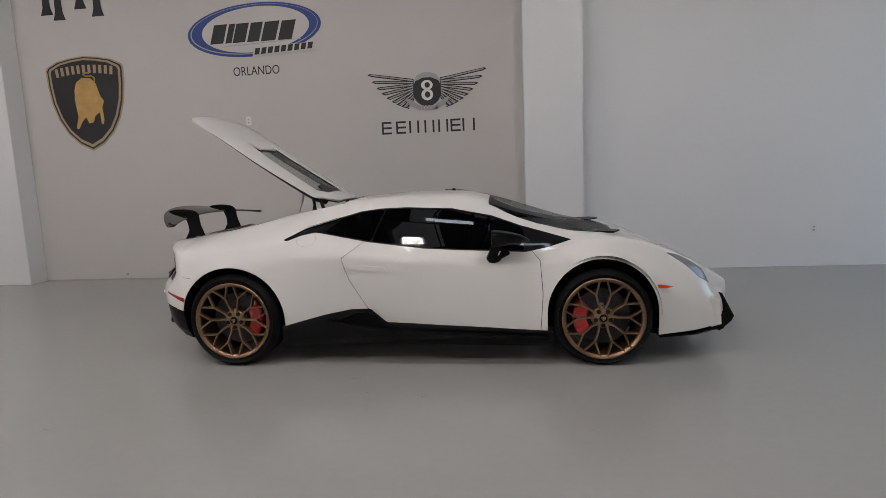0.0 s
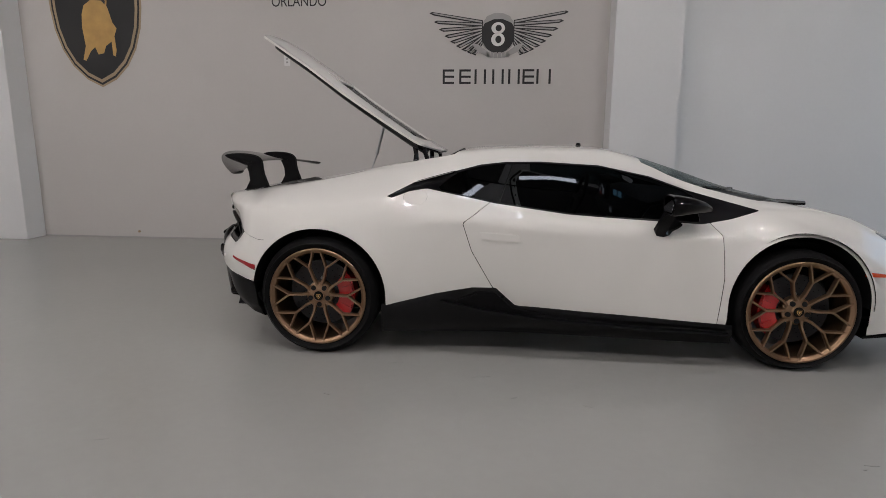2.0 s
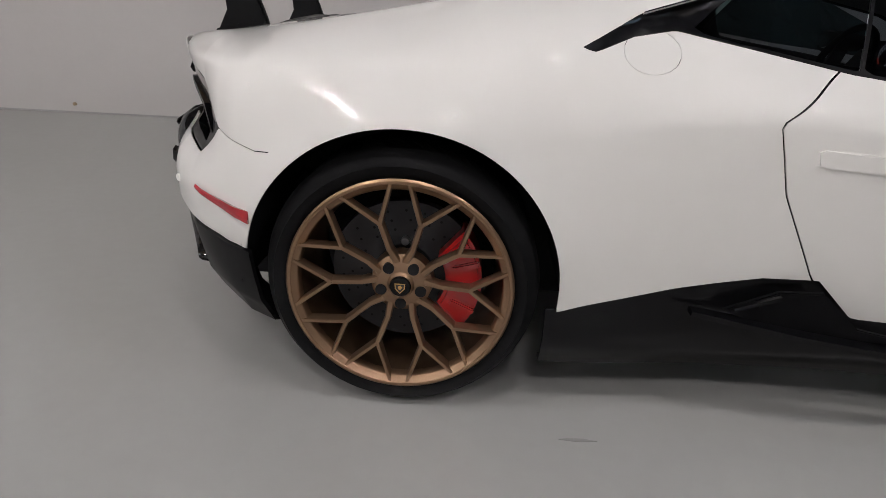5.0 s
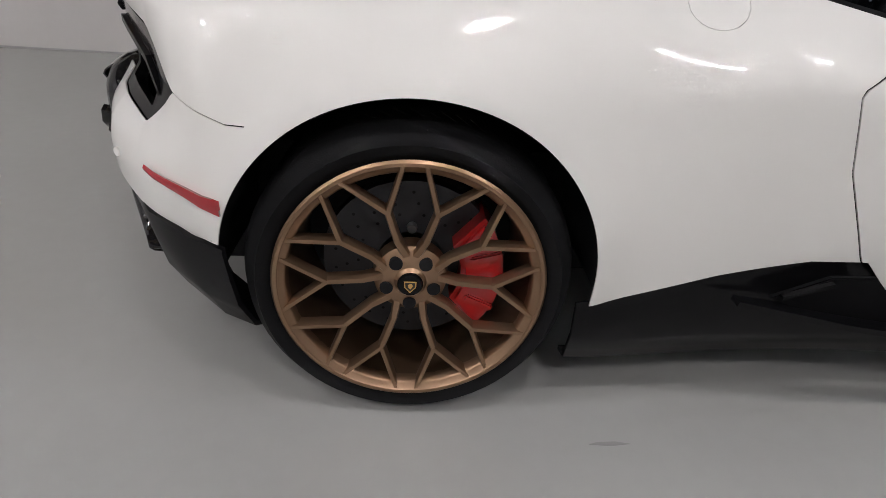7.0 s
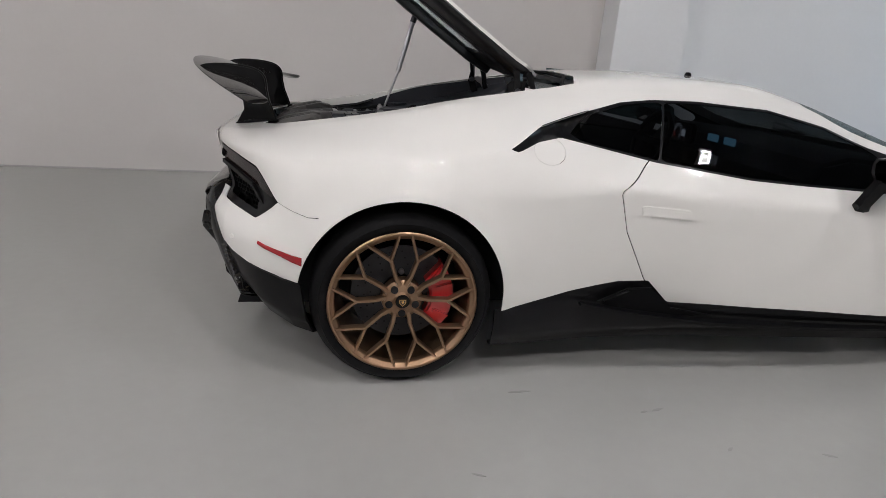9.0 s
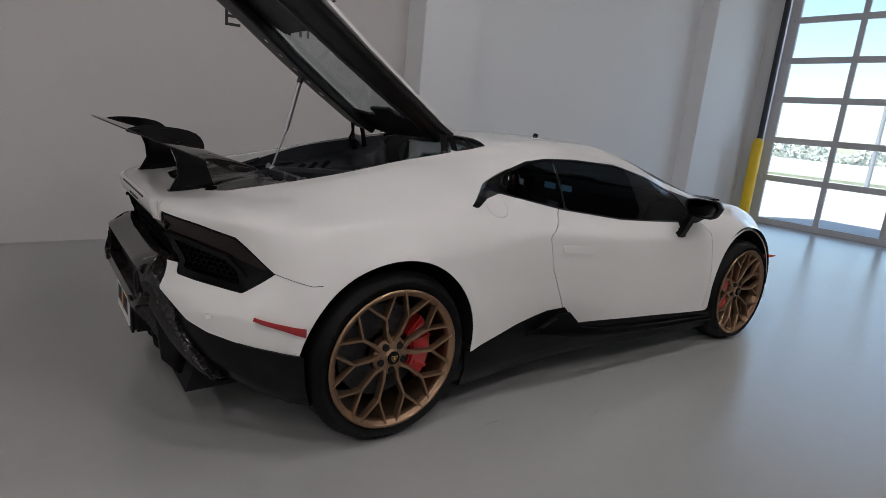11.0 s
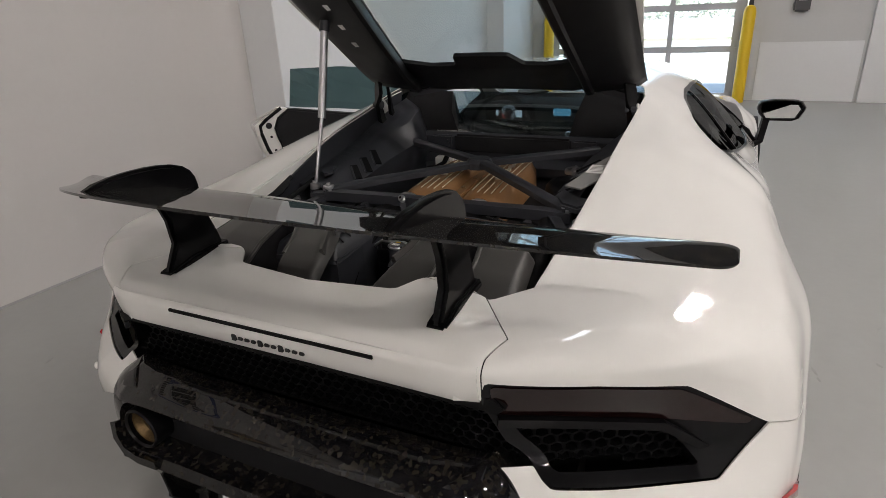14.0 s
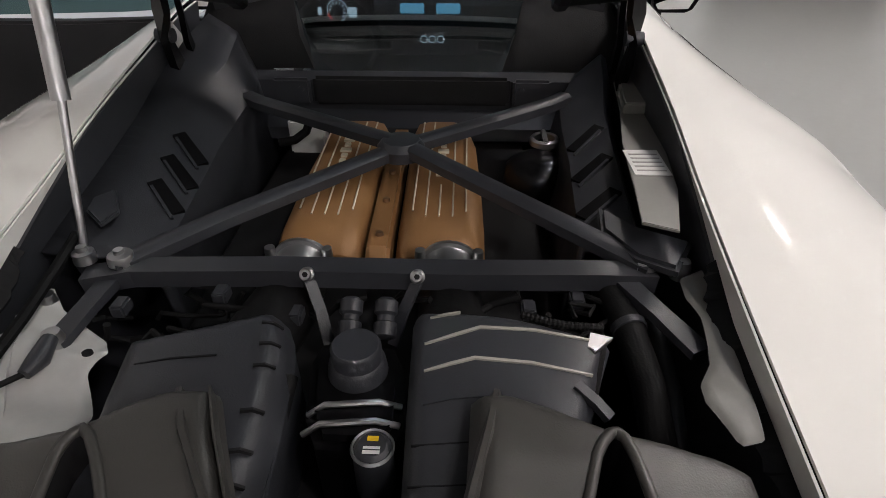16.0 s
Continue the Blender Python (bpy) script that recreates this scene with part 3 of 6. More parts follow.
# ---- wheels ----
def wheel(name, radius, width, side_sign, c, caliper_side):
    """A bronze ten-arm forked wheel with tyre, disc and caliper; y outward is negative before turning."""
    h, R, rim = width / 2, radius, .273
    prof = [(rim + .004, -h + .008), (rim + .006, -h + .002), (rim + .001, -h - .003), (rim - .006, -h - .002), (rim - .008, -h + .002), (rim - .018, -h + .007), (rim - .022, -h + .012), (rim - .024, -h + .034), (rim + .002, -h + .04)]
    w = part(name, lathe(prof, 72), M["bronze"], car, "forked satin bronze alloy wheel with black tyre", smooth=True)
    part("barrel", lathe([(rim - .023, -h + .03), (rim - .030, -h + .06), (rim - .038, 0), (rim - .03, h - .03), (rim + .002, h - .01)], 60), M["bronze_dark"], w, "dark wheel barrel", smooth=True)
    w.location = (c[0], side_sign * (.967 - width / 2), radius - .004)
    if side_sign > 0:
        w.rotation_euler = (0, 0, math.pi)
    prof = [(rim - .012, -h + .035), (rim + .004, -h + .012), (rim + .02, -h + .004), ((R + rim) / 2, -h - .004), (R - .028, -h + .010), (R - .010, -h + .028), (R, -h + .055), (R + .0, 0), (R, h - .055), (R - .012, h - .02), ((R + rim) / 2, h), (rim, h - .02)]
    part("tyre", lathe(prof, 72), M["rubber"], w, smooth=True)
    bm = bmesh.new()
    yo, yh = -h + .002, -h + .036

    def arm(r0, a0, r1, a1, w0, w1, d0, d1, t=.03):
        p = [Vector((r * math.sin(a), d, r * math.cos(a))) for r, a, d in ((r0, a0, d0), (r1, a1, d1))]
        p.insert(1, (p[0] + p[1]) / 2)
        ws = (w0, (w0 + w1) / 2, w1)
        sec = [[(-q / 2 * .8, -t), (q / 2 * .8, -t), (q / 2, -.007), (q / 2 * .62, 0), (-q / 2 * .62, 0), (-q / 2, -.007)] for q in ws]
        sweep(p, sec, bm, up=(0, -1, 0))

    for k in range(5):
        base = k * 2 * math.pi / 5 + math.pi
        for s in (-1, 1):
            a = base + s * math.radians(18)
            arm(.056, base + s * math.radians(27), .098, a + s * math.radians(1), .021, .0165, yh, yh - .008)
            arm(.093, a + s * math.radians(.8), .176, a + s * math.radians(1.5), .0165, .0155, yh - .007, yo + .010)
            arm(.170, a + s * math.radians(1.5), rim - .004, a + math.radians(13.5), .0135, .0115, yo + .010, yo - .001)
            arm(.170, a + s * math.radians(1.5), rim - .004, a - math.radians(13.5), .0135, .0115, yo + .010, yo - .001)
    part("spokes", bm, M["bronze"], w, "forked satin bronze spokes", smooth=True)
    bm = lathe([(.0, yh - .012), (.028, yh - .012), (.034, yh - .004), (.06, yh + .000), (.076, yh + .012), (.08, yh + .045)], 40)
    part("hub", bm, M["bronze"], w, smooth=True)
    part("centre_cap", lathe([(0, yh - .018), (.024, yh - .018), (.027, yh - .013), (.027, yh)], 28), M["gloss_black"], w, "black centre cap", smooth=True)
    part("cap_shield", prism([(-.013, .010), (.013, .010), (.012, -.004), (0, -.017), (-.012, -.004)], yh - .0200, yh - .0185, "xz"), M["gold_print"], w, "gold shield")
    part("cap_field", prism([(-.0105, .008), (.0105, .008), (.0095, -.003), (0, -.0135), (-.0095, -.003)], yh - .0206, yh - .0198, "xz"), M["black_print"], w, "black shield field")
    part("cap_emblem", prism([(-.005, .003), (.002, .006), (.006, .001), (.001, -.007), (-.003, -.004)], yh - .0212, yh - .0204, "xz"), M["gold_print"], w, "gold emblem")
    for k in range(5):
        a = k * 2 * math.pi / 5 + math.pi
        m = Matrix.Translation((.052 * math.sin(a), 0, .052 * math.cos(a)))
        bm = lathe([(0, yh - .007), (.0135, yh - .007), (.014, yh - .006), (.014, yh + .01)], 18)
        bmesh.ops.transform(bm, matrix=m, verts=bm.verts)
        part("lug_bolt", bm, M["dark"], w, "dark lug recess", smooth=True)
    part("brake_disc", lathe([(.06, -.02), (.075, -.035), (.10, -.03), (.19, -.03), (.192, -.005), (.10, -.002)], 48), M["disc"], w, "drilled grey brake disc", smooth=True)
    dv_, df_ = [], []
    for ring, n in ((.115, 14), (.14, 18), (.165, 22)):
        for k in range(n):
            a = 2 * math.pi * (k + ring * 9) / n
            i = len(dv_)
            dv_ += [(ring * math.cos(a) + .0036 * math.cos(q), -.0312, ring * math.sin(a) + .0036 * math.sin(q)) for q in np.linspace(0, 2 * math.pi, 9)[:-1]]
            df_.append(tuple(range(i, i + 8)))
    tagged(add_mesh("disc_drilling", dv_, df_, M["dark"], w, smooth=False), "small drilled pattern in the disc", kind="stuff")
    part("hub_bolt", lathe([(0, -.045), (.010, -.045), (.012, -.03)], 12), M["steel"], w, smooth=True, m=Matrix.Translation((0, 0, .085)))
    bm = bmesh.new()
    for k in range(72):
        a = 2 * math.pi * k / 72
        g = bmesh.ops.create_cube(bm, size=1)
        bmesh.ops.transform(bm, matrix=Matrix.Rotation(a, 4, "Y") @ Matrix.Translation((0, -h + .088, R - .0042)) @ Matrix.Rotation(.5, 4, "Z") @ Matrix.Diagonal((.004, .05, .009, 1)), verts=g["verts"])
    tagged(part("tread_pattern", bm, M["dark"], w), "dark tread pattern", kind="stuff")
    pts = []
    for a in np.linspace(-42, 42, 9):
        pts.append((.200 * math.cos(math.radians(a)), .200 * math.sin(math.radians(a))))
    for a in np.linspace(36, -36, 9):
        pts.append((.108 * math.cos(math.radians(a)), .108 * math.sin(math.radians(a))))
    cs = caliper_side
    bm = prism([(cs * x, z) for x, z in pts], -.085, .02, "xz", .01)
    cal = part("brake_caliper", bm, M["caliper"], w, "red painted brake caliper", smooth=True)
    for a in (-24, -4, 16):
        x, z = .165 * math.cos(radians(a)), .165 * math.sin(radians(a))
        part("caliper_rib", box(-.034, .034, -.009, .009, -.006, .006, .004), M["caliper"], cal, m=Matrix.Translation((cs * x, -.086, z)) @ pose(0, 0, 0, 90, 0, 0) @ pose(0, 0, 0, 0, 0, cs * a) )
    return w


wheel("rear_wheel", .342, .30, -1, REAR_AXLE, 1)
wheel("rear_wheel", .342, .30, 1, REAR_AXLE, -1)
wheel("front_wheel", .330, .25, -1, FRONT_AXLE, -1)
wheel("front_wheel", .330, .25, 1, FRONT_AXLE, 1)


# ---- rear of the car ----
def honeycomb(poly, cell, depth, wall=.0035):
    """Hexagonal mesh filling a polygon, drawn in a plane (a, b) with depth along the third axis."""
    bm = bmesh.new()
    poly = np.asarray(poly)
    (a0, b0), (a1, b1) = poly.min(0), poly.max(0)
    r, row, b = cell / math.sqrt(3), 0, b0
    while b < b1 + cell:
        a = a0 + (cell / 2 if row % 2 else 0)
        while a < a1 + cell:
            if inside_poly([(a, b)], poly)[0] > -.2 * cell:
                ring = [(a + q * math.cos(t), b + .8 * q * math.sin(t), dd) for q, dd in ((r, 0), (r - wall, 0), (r - wall, depth)) for t in (math.pi / 6 + k * math.pi / 3 for k in range(6))]
                vs = [bm.verts.new(p) for p in ring]
                for k in range(6):
                    n = (k + 1) % 6
                    bm.faces.new((vs[k], vs[n], vs[6 + n], vs[6 + k]))
                    bm.faces.new((vs[6 + k], vs[6 + n], vs[12 + n], vs[12 + k]))
            a += cell
        b += r * 1.5 * .8
        row += 1
    return bm


def quad_strip(rows):
    """A skin through rows of points of equal length."""
    v = [p for r in rows for p in r]
    n = len(rows[0])
    f = [(i * n + j, i * n + j + 1, (i + 1) * n + j + 1, (i + 1) * n + j) for i in range(len(rows) - 1) for j in range(n - 1)]
    return v, f


LENS = [(.445, .822), (.60, .806), (.728, .781), (.868, .69), (.70, .722), (.54, .752), (.45, .765)]
WELL = [(.475, .74), (.56, .735), (.70, .705), (.775, .632), (.545, .642), (.49, .71)]
lo = inside_poly(rear_yz(lamp_v), LENS)
lens = clip(lamp_v, lamp_f, lo)
bez = clip(lamp_v, lamp_f, -lo)
wo = inside_poly(rear_yz(bez[0]), WELL)
well = clip(*bez, wo)
bez = clip(*bez, -wo)
IN = np.array([.87, .5, 0])
for sgn in (-1, 1):
    flip = (lambda v, f: (v, f)) if sgn < 0 else mirror_y
    lamp = thicken(add_mesh("tail_lamp", *flip(bez[0] + .006 * IN, bez[1]), CB, car, "black tail lamp surround"), .03)
    thicken(add_mesh("tail_lamp_lens", *flip(lens[0] + .003 * IN, lens[1]), M["smoke_red"], lamp, "smoked dark red lens"), .004)
    thicken(add_mesh("lamp_well", *flip(well[0] + .05 * IN, well[1]), M["dark"], lamp), .004)
    # mesh in the well, in the slanted plane of the lamp
    ax = Vector((.505, -.863, 0)).normalized()
    out = Vector((ax.y, -ax.x, 0))
    org = Vector((-.70, -.44, 0)) - out * .012
    m = Matrix(((ax.x, 0, -out.x, org.x), (ax.y, 0, -out.y, org.y), (0, 1, 0, 0), (0, 0, 0, 1)))
    hx = [((y - .44) / .863, z) for y, z in WELL]
    bm = honeycomb(hx, .027, .02, .0028)
    bmesh.ops.transform(bm, matrix=m, verts=bm.verts)
    if sgn > 0:
        bmesh.ops.transform(bm, matrix=Matrix.Diagonal((1, -1, 1, 1)), verts=bm.verts)
    part("lamp_grille", bm, M["mesh_black"], lamp, "black honeycomb mesh")
    # slanted blade through the lamp
    pts = [(-.700, .455, .752), (-.655, .535, .742), (-.552, .705, .712), (-.500, .785, .645)]
    part("lamp_blade", sweep([(x, sgn * y, z) for x, y, z in pts], rect(.012, .016)), CB, lamp, "black blade")

# centre of the tail: gloss strip, honeycomb band, carbon diffuser
part("tail_strip", prism([(-.452, .80), (.452, .80), (.47, .783), (.455, .768), (-.455, .768), (-.47, .783)], -.705, -.665, "yz", .003), CB, car, "gloss black strip under the tail panel", smooth=True)
part("tail_backing", prism([(-.52, .80), (.52, .80), (.50, .60), (-.50, .60)], -.60, -.62, "yz"), M["dark"], car)
bm = honeycomb([(-.47, .768), (.47, .768), (.47, .655), (-.47, .655)], .024, .03, .0025)
bmesh.ops.transform(bm, matrix=Matrix(((0, 0, 1, -.660), (1, 0, 0, 0), (0, 1, 0, 0), (0, 0, 0, 1))), verts=bm.verts)
part("tail_grille", bm, M["mesh_black"], car, "black honeycomb tail grille")
rows = []
for dx, z in ((0, .8665), (-.004, .862), (-.005, .850), (-.001, .825), (.004, .803), (.009, .797)):
    rows.append([(-.7295 + dx + .26 * max(0, abs(y) - .385), y, z - .002 * (abs(y) / .43) ** 2) for y in np.linspace(-.428, .428, 41)])
v_, f_ = quad_strip(rows)
thicken(add_mesh("tail_face", v_, [q[::-1] for q in f_], CP, car, "white upright tail face"), .004)
part("brake_lamp_slot", box(-.742, -.722, -.244, .244, .8475, .8545, .001), M["gloss_black"], car, "thin dark third brake lamp")
for k in range(11):  # script badge as plain strokes
    y = .085 - k * .0165
    h = .016 if k in (0, 4, 7) else .009
    part("badge_stroke", box(-.7375, -.715, y - .011, y, .818 - h / 2 + .002, .818 + h / 2, .0015), M["black_print"], car, "dark script badge stroke")

SHELF = [(-.695, .668), (-.725, .660), (-.765, .644), (-.785, .632), (-.790, .624), (-.784, .615), (-.755, .605), (-.725, .600)]
rows = []
for x, z in SHELF:
    rows.append([(x + .10 * max(0, abs(y) - .36), y, z - .004 * (1 - (y / .44) ** 2) - .12 * max(0, abs(y) - .34) * (x < -.75)) for y in np.linspace(-.44, .44, 33)])
v_, f_ = quad_strip(rows)
diff = thicken(add_mesh("rear_diffuser", v_, [q[::-1] for q in f_], M["carbon"], car, "forged carbon rear diffuser"), .004)
diff.data.set_sharp_from_angle(angle=radians(40))
part("diffuser_recess", prism([(-.38, .64), (.38, .64), (.46, .57), (.475, .50), (.42, .46), (-.42, .46), (-.475, .50), (-.46, .57)], -.742, -.68, "yz", .004), M["dark"], diff)
part("lower_lip", prism([(-.796, .489), (-.70, .505), (-.55, .42), (-.55, .25), (-.70, .28), (-.76, .40), (-.806, .464)], -.44, .44, "xz", .005), M["carbon"], diff, "forged carbon lower lip", smooth=True)
ARM_OUT = [(-.695, .440, .670), (-.722, .475, .642), (-.730, .508, .604), (-.720, .540, .535), (-.695, .580, .455), (-.662, .640, .378), (-.628, .695, .322), (-.600, .745, .288)]
ARM_IN = [(-.790, .350, .624), (-.788, .402, .609), (-.784, .438, .572), (-.772, .468, .515), (-.742, .515, .440), (-.700, .580, .362), (-.652, .655, .305), (-.605, .735, .275)]
for sgn in (-1, 1):
    # band that runs from the shelf round the tail pipe and on down and outward
    rows = [[], [], [], [], [], []]
    tk = np.linspace(0, 7, 29)
    o = [pchip(range(8), [p[k] for p in ARM_OUT], tk) for k in range(3)]
    i = [pchip(range(8), [p[k] for p in ARM_IN], tk) for k in range(3)]
    for ox, oy, oz, ix, iy, iz in zip(*o, *i):
        a_, b_ = Vector((ox, sgn * oy, oz)), Vector((ix, sgn * iy, iz))
        m_ = (a_ + b_) / 2 + Vector((-.010, 0, .004))
        for r, p in zip(rows, (a_ + Vector((.06, 0, 0)), a_, a_.lerp(m_, .5) + Vector((-.004, 0, .002)), m_, b_, b_ + Vector((.055, -sgn * .012, -.012)))):
            r.append(tuple(p))
    v_, f_ = quad_strip(rows)
    arm = thicken(add_mesh("diffuser_arm", v_, f_ if sgn > 0 else [q[::-1] for q in f_], M["carbon"], diff, "forged carbon arm round the tail pipe"), .004)
    arm.data.set_sharp_from_angle(angle=radians(40))
    # lower bowl under the pipe, joining arm and lip
    part("pipe_bowl", sweep([(-.765, sgn * .468, .53), (-.775, sgn * .455, .500), (-.782, sgn * .425, .480), (-.786, sgn * .38, .474), (-.786, sgn * .32, .476)], rect(.022, .05), up=(1, 0, 0)), M["carbon"], diff, "forged carbon pipe surround", smooth=True)
    pipe = part("tail_pipe", lathe([(.043, -.025), (.047, -.03), (.051, -.026), (.051, .10), (.042, .10), (.042, -.02)], 32, "x"), CB, car, "round black tail pipe with bronze screen", smooth=True, m=Matrix.Translation((-.762, sgn * .371, .546)))
    part("pipe_mesh", lathe([(0, .002), (.030, .002), (.0415, -.012), (.0425, -.018)], 32, "x"), material("pipe_screen", (.11, .07, .028), .4, metal=.7, grain=.6, grain_scale=260), pipe, "perforated brass screen")
    # lower black bumper skirt wrapping to the wheel
    plan_pts = [(-.700, .505), (-.668, .60), (-.612, .735), (-.523, .865), (-.43, .925), (-.365, .945)]
    rows = []
    for dx, q in ((0, 0), (0, .06), (.006, .35), (.016, .7), (.04, 1), (.12, 1.04)):
        r = []
        for x, y in plan_pts:
            zt = float(np.interp(x, *zip(*SKIRT_TOP))) + .004
            zl = .32 - .10 * min(1, max(0, (x + .64) / .25))
            r.append((x + dx, sgn * (y - dx * .5), zt + (zl - zt) * q))
        rows.append(r)
    v_, f_ = quad_strip(rows)
    thicken(add_mesh("bumper_skirt", v_, f_ if sgn < 0 else [q[::-1] for q in f_], CB, car, "gloss black lower bumper"), .012)
    for k, y in enumerate((.16, .29, .44)):
        part("diffuser_fin", prism([(-.74, .43), (-.45, .36), (-.45, .19), (-.66, .19), (-.72, .26)], sgn * y - .006, sgn * y + .006, "xz", .002), CB, diff, "black diffuser fin")
    # red side reflector following the bumper
    pts = []
    for t in np.linspace(0, 1, 9):
        x = -.497 + t * .135
        y = np.interp(x, [-.586, -.49, -.40, -.30], [.755, .884, .938, .956])
        pts.append((x - .05 * min(1, max(0, (-.42 - x) / .2)), y, .545 - .048 * t ** .85, .002 + .0125 * t))
    rows = [[(x, sgn * (y + .0035), z + h) for x, y, z, h in pts], [(x, sgn * (y + .006), z) for x, y, z, h in pts], [(x, sgn * (y + .0035), z - h) for x, y, z, h in pts]]
    v_, f_ = quad_strip(rows)
    thicken(add_mesh("side_reflector", v_, f_ if sgn < 0 else [q[::-1] for q in f_], M["red_lens"], car, "red side reflector"), .008)
    part("parking_sensor", lathe([(0, -.006), (.009, -.006), (.011, -.003), (.011, .01)], 16, "x"), CP, car, m=Matrix.Translation((-.628, sgn * .752, .526)) @ pose(0, 0, 0, 0, 0, -sgn * 55), smooth=True)

plate = part("number_plate", box(-.772, -.767, -.1525, .1525, .283, .435, .002), M["white_print"], car, "white number plate with plain bars", m=pose(-.016, 0, .014))
part("plate_frame", prism([(-.176, .261), (.176, .261), (.176, .457), (-.176, .457)], -.766, -.755, "yz", .003), CB, plate, "black plate frame")
for k, y in enumerate((.115, .075, .035, -.035, -.075, -.115)):
    part("plate_bar", box(-.7738, -.7722, y - .013, y + .013, .325, .395), M["black_print"], plate, "dark bar")
part("plate_emblem", prism([(-.03 + .0, .33), (.0, .315), (.03, .335), (.028, .385), (-.01, .40), (-.03, .37)], -.7736, -.7722, "yz"), material("orange_print", (.75, .20, .03), .5), plate, "orange emblem")
part("plate_emblem_leaf", prism([(-.02, .39), (.02, .385), (.03, .41), (-.01, .415)], -.7736, -.7722, "yz"), material("green_print", (.15, .42, .30), .5), plate, "green emblem")
part("plate_sticker", box(-.7738, -.7722, -.147, -.112, .404, .426), M["yellow"], plate, "yellow sticker")
part("plate_caption", box(-.7738, -.7722, -.06, .08, .413, .424), material("green_caption", (.05, .2, .14), .5), plate)
part("plate_holder", box(-.771, -.62, -.182, .182, .276, .468, .01), M["dark"], car, "black plate holder")

# ---- rear wing ----
wing_rows = []
SEC = [(0, 0), (.03, .016), (.12, .028), (.35, .034), (.6, .022), (.85, .010), (1, .010), (1, -.010), (.85, -.030), (.6, -.045), (.35, -.055), (.15, -.05), (.04, -.03)]
HALF = .782
ys = np.r_[-HALF, -.781, -.778, -.773, -.766, np.linspace(-.755, .755, 60), .766, .773, .778, .781, HALF]
for y in ys:
    q = abs(y) / HALF
    tip = math.sqrt(max(.02, 1 - max(0, (abs(y) - .752) / .0302) ** 2))
    le = Vector((-.610 + .135 * q * q, y, 1.070 - .052 * q * q + .010 * q ** 4))
    te = Vector((-.872 + .334 * q * q, y, 1.132 - .120 * q * q))
    ch = te - le
    nr = Vector((ch.z, 0, -ch.x)).normalized()
    t_ = max(ch.length, .23) * tip
    mid = le + ch * .4
    wing_rows.append([tuple(mid + ch * (a - .4) * (.45 + .55 * tip) + nr * b * t_) for a, b in SEC + SEC[:1]])
v_, f_ = quad_strip(wing_rows)
n_ = len(SEC) + 1
f_.append(tuple(range(len(SEC))))
f_.append(tuple((len(ys) - 1) * n_ + k for k in range(len(SEC) - 1, -1, -1)))
wing = add_mesh("rear_wing", v_, f_, M["carbon"], car, "forged carbon rear wing")
wing.data.set_sharp_from_angle(angle=radians(40))
SUP = [(-.672, .872), (-.50, .902), (-.508, .93), (-.528, .985), (-.536, 1.03), (-.537, 1.058), (-.541, 1.076), (-.551, 1.092), (-.568, 1.105), (-.592, 1.114), (-.625, 1.120), (-.66, 1.123), (-.70, 1.124), (-.74, 1.122), (-.775, 1.117), (-.80, 1.108), (-.80, 1.098), (-.70, 1.072), (-.66, 1.055), (-.648, 1.03), (-.637, 1.0), (-.632, .945)]
for sgn in (-1, 1):
    y = sgn * .328
    part("wing_support", prism(SUP, y - .011, y + .011, "xz", .007), CB, wing, "gloss black wing support", smooth=True)
    part("support_foot", prism([(-.68, .866), (-.49, .893), (-.495, .908), (-.60, .905), (-.665, .889)], y - .02, y + .02, "xz", .004), CB, wing, smooth=True)

# ---- raised engine cover ----
HU, HN, HO = Vector((-.859, 0, .512)), Vector((.512, 0, .859)), Vector((.63, 0, 1.185))


def hat(u, y, n=0.0):
    """A point of the cover: along its length, across it and off its gently bowed surface."""
    bow = float(np.interp(u, [0, .15, .4, .65, .9, 1.2], [-.060, -.066, -.055, -.040, -.016, .002]))
    return tuple(HO + HU * u + Vector((0, y, 0)) + HN * (n + bow))


def hatch_plate(name, outer, holes, n0, n1, mat, parent, label=""):
    """A plate in the cover's plane: polygon (u, y) less polygons, with depth n0 to n1."""
    us, yy = np.arange(-.05, 1.36, .0125), np.arange(-.56, .561, .0125)
    vv = np.array([(u, y, 0) for u in us for y in yy])
    k = len(yy)
    ff = [(i * k + j, (i + 1) * k + j, (i + 1) * k + j + 1, i * k + j + 1) for i in range(len(us) - 1) for j in range(k - 1)]
    vv, ff = clip(vv, ff, inside_poly(vv[:, :2], outer))
    for h in holes:
        vv, ff = clip(vv, ff, -inside_poly(vv[:, :2], h))
    lid = bmesh.new()
    corner = [lid.verts.new(p) for p in vv]
    for q in ff:
        lid.faces.new([corner[i] for i in q])
    bmesh.ops.remove_doubles(lid, verts=lid.verts[:], dist=.003)
    lid.verts.index_update()
    vv, ff = np.array([c.co for c in lid.verts]), [tuple(c.index for c in q.verts) for q in lid.faces]
    lid.free()
    crown = .03 * (1 - (vv[:, 1] / .56) ** 2)
    pts = [hat(u, y, n0 + c) for (u, y, _), c in zip(vv, crown)]
    ob = add_mesh(name, pts, ff, mat, parent, label)
    return thicken(ob, n1 - n0)


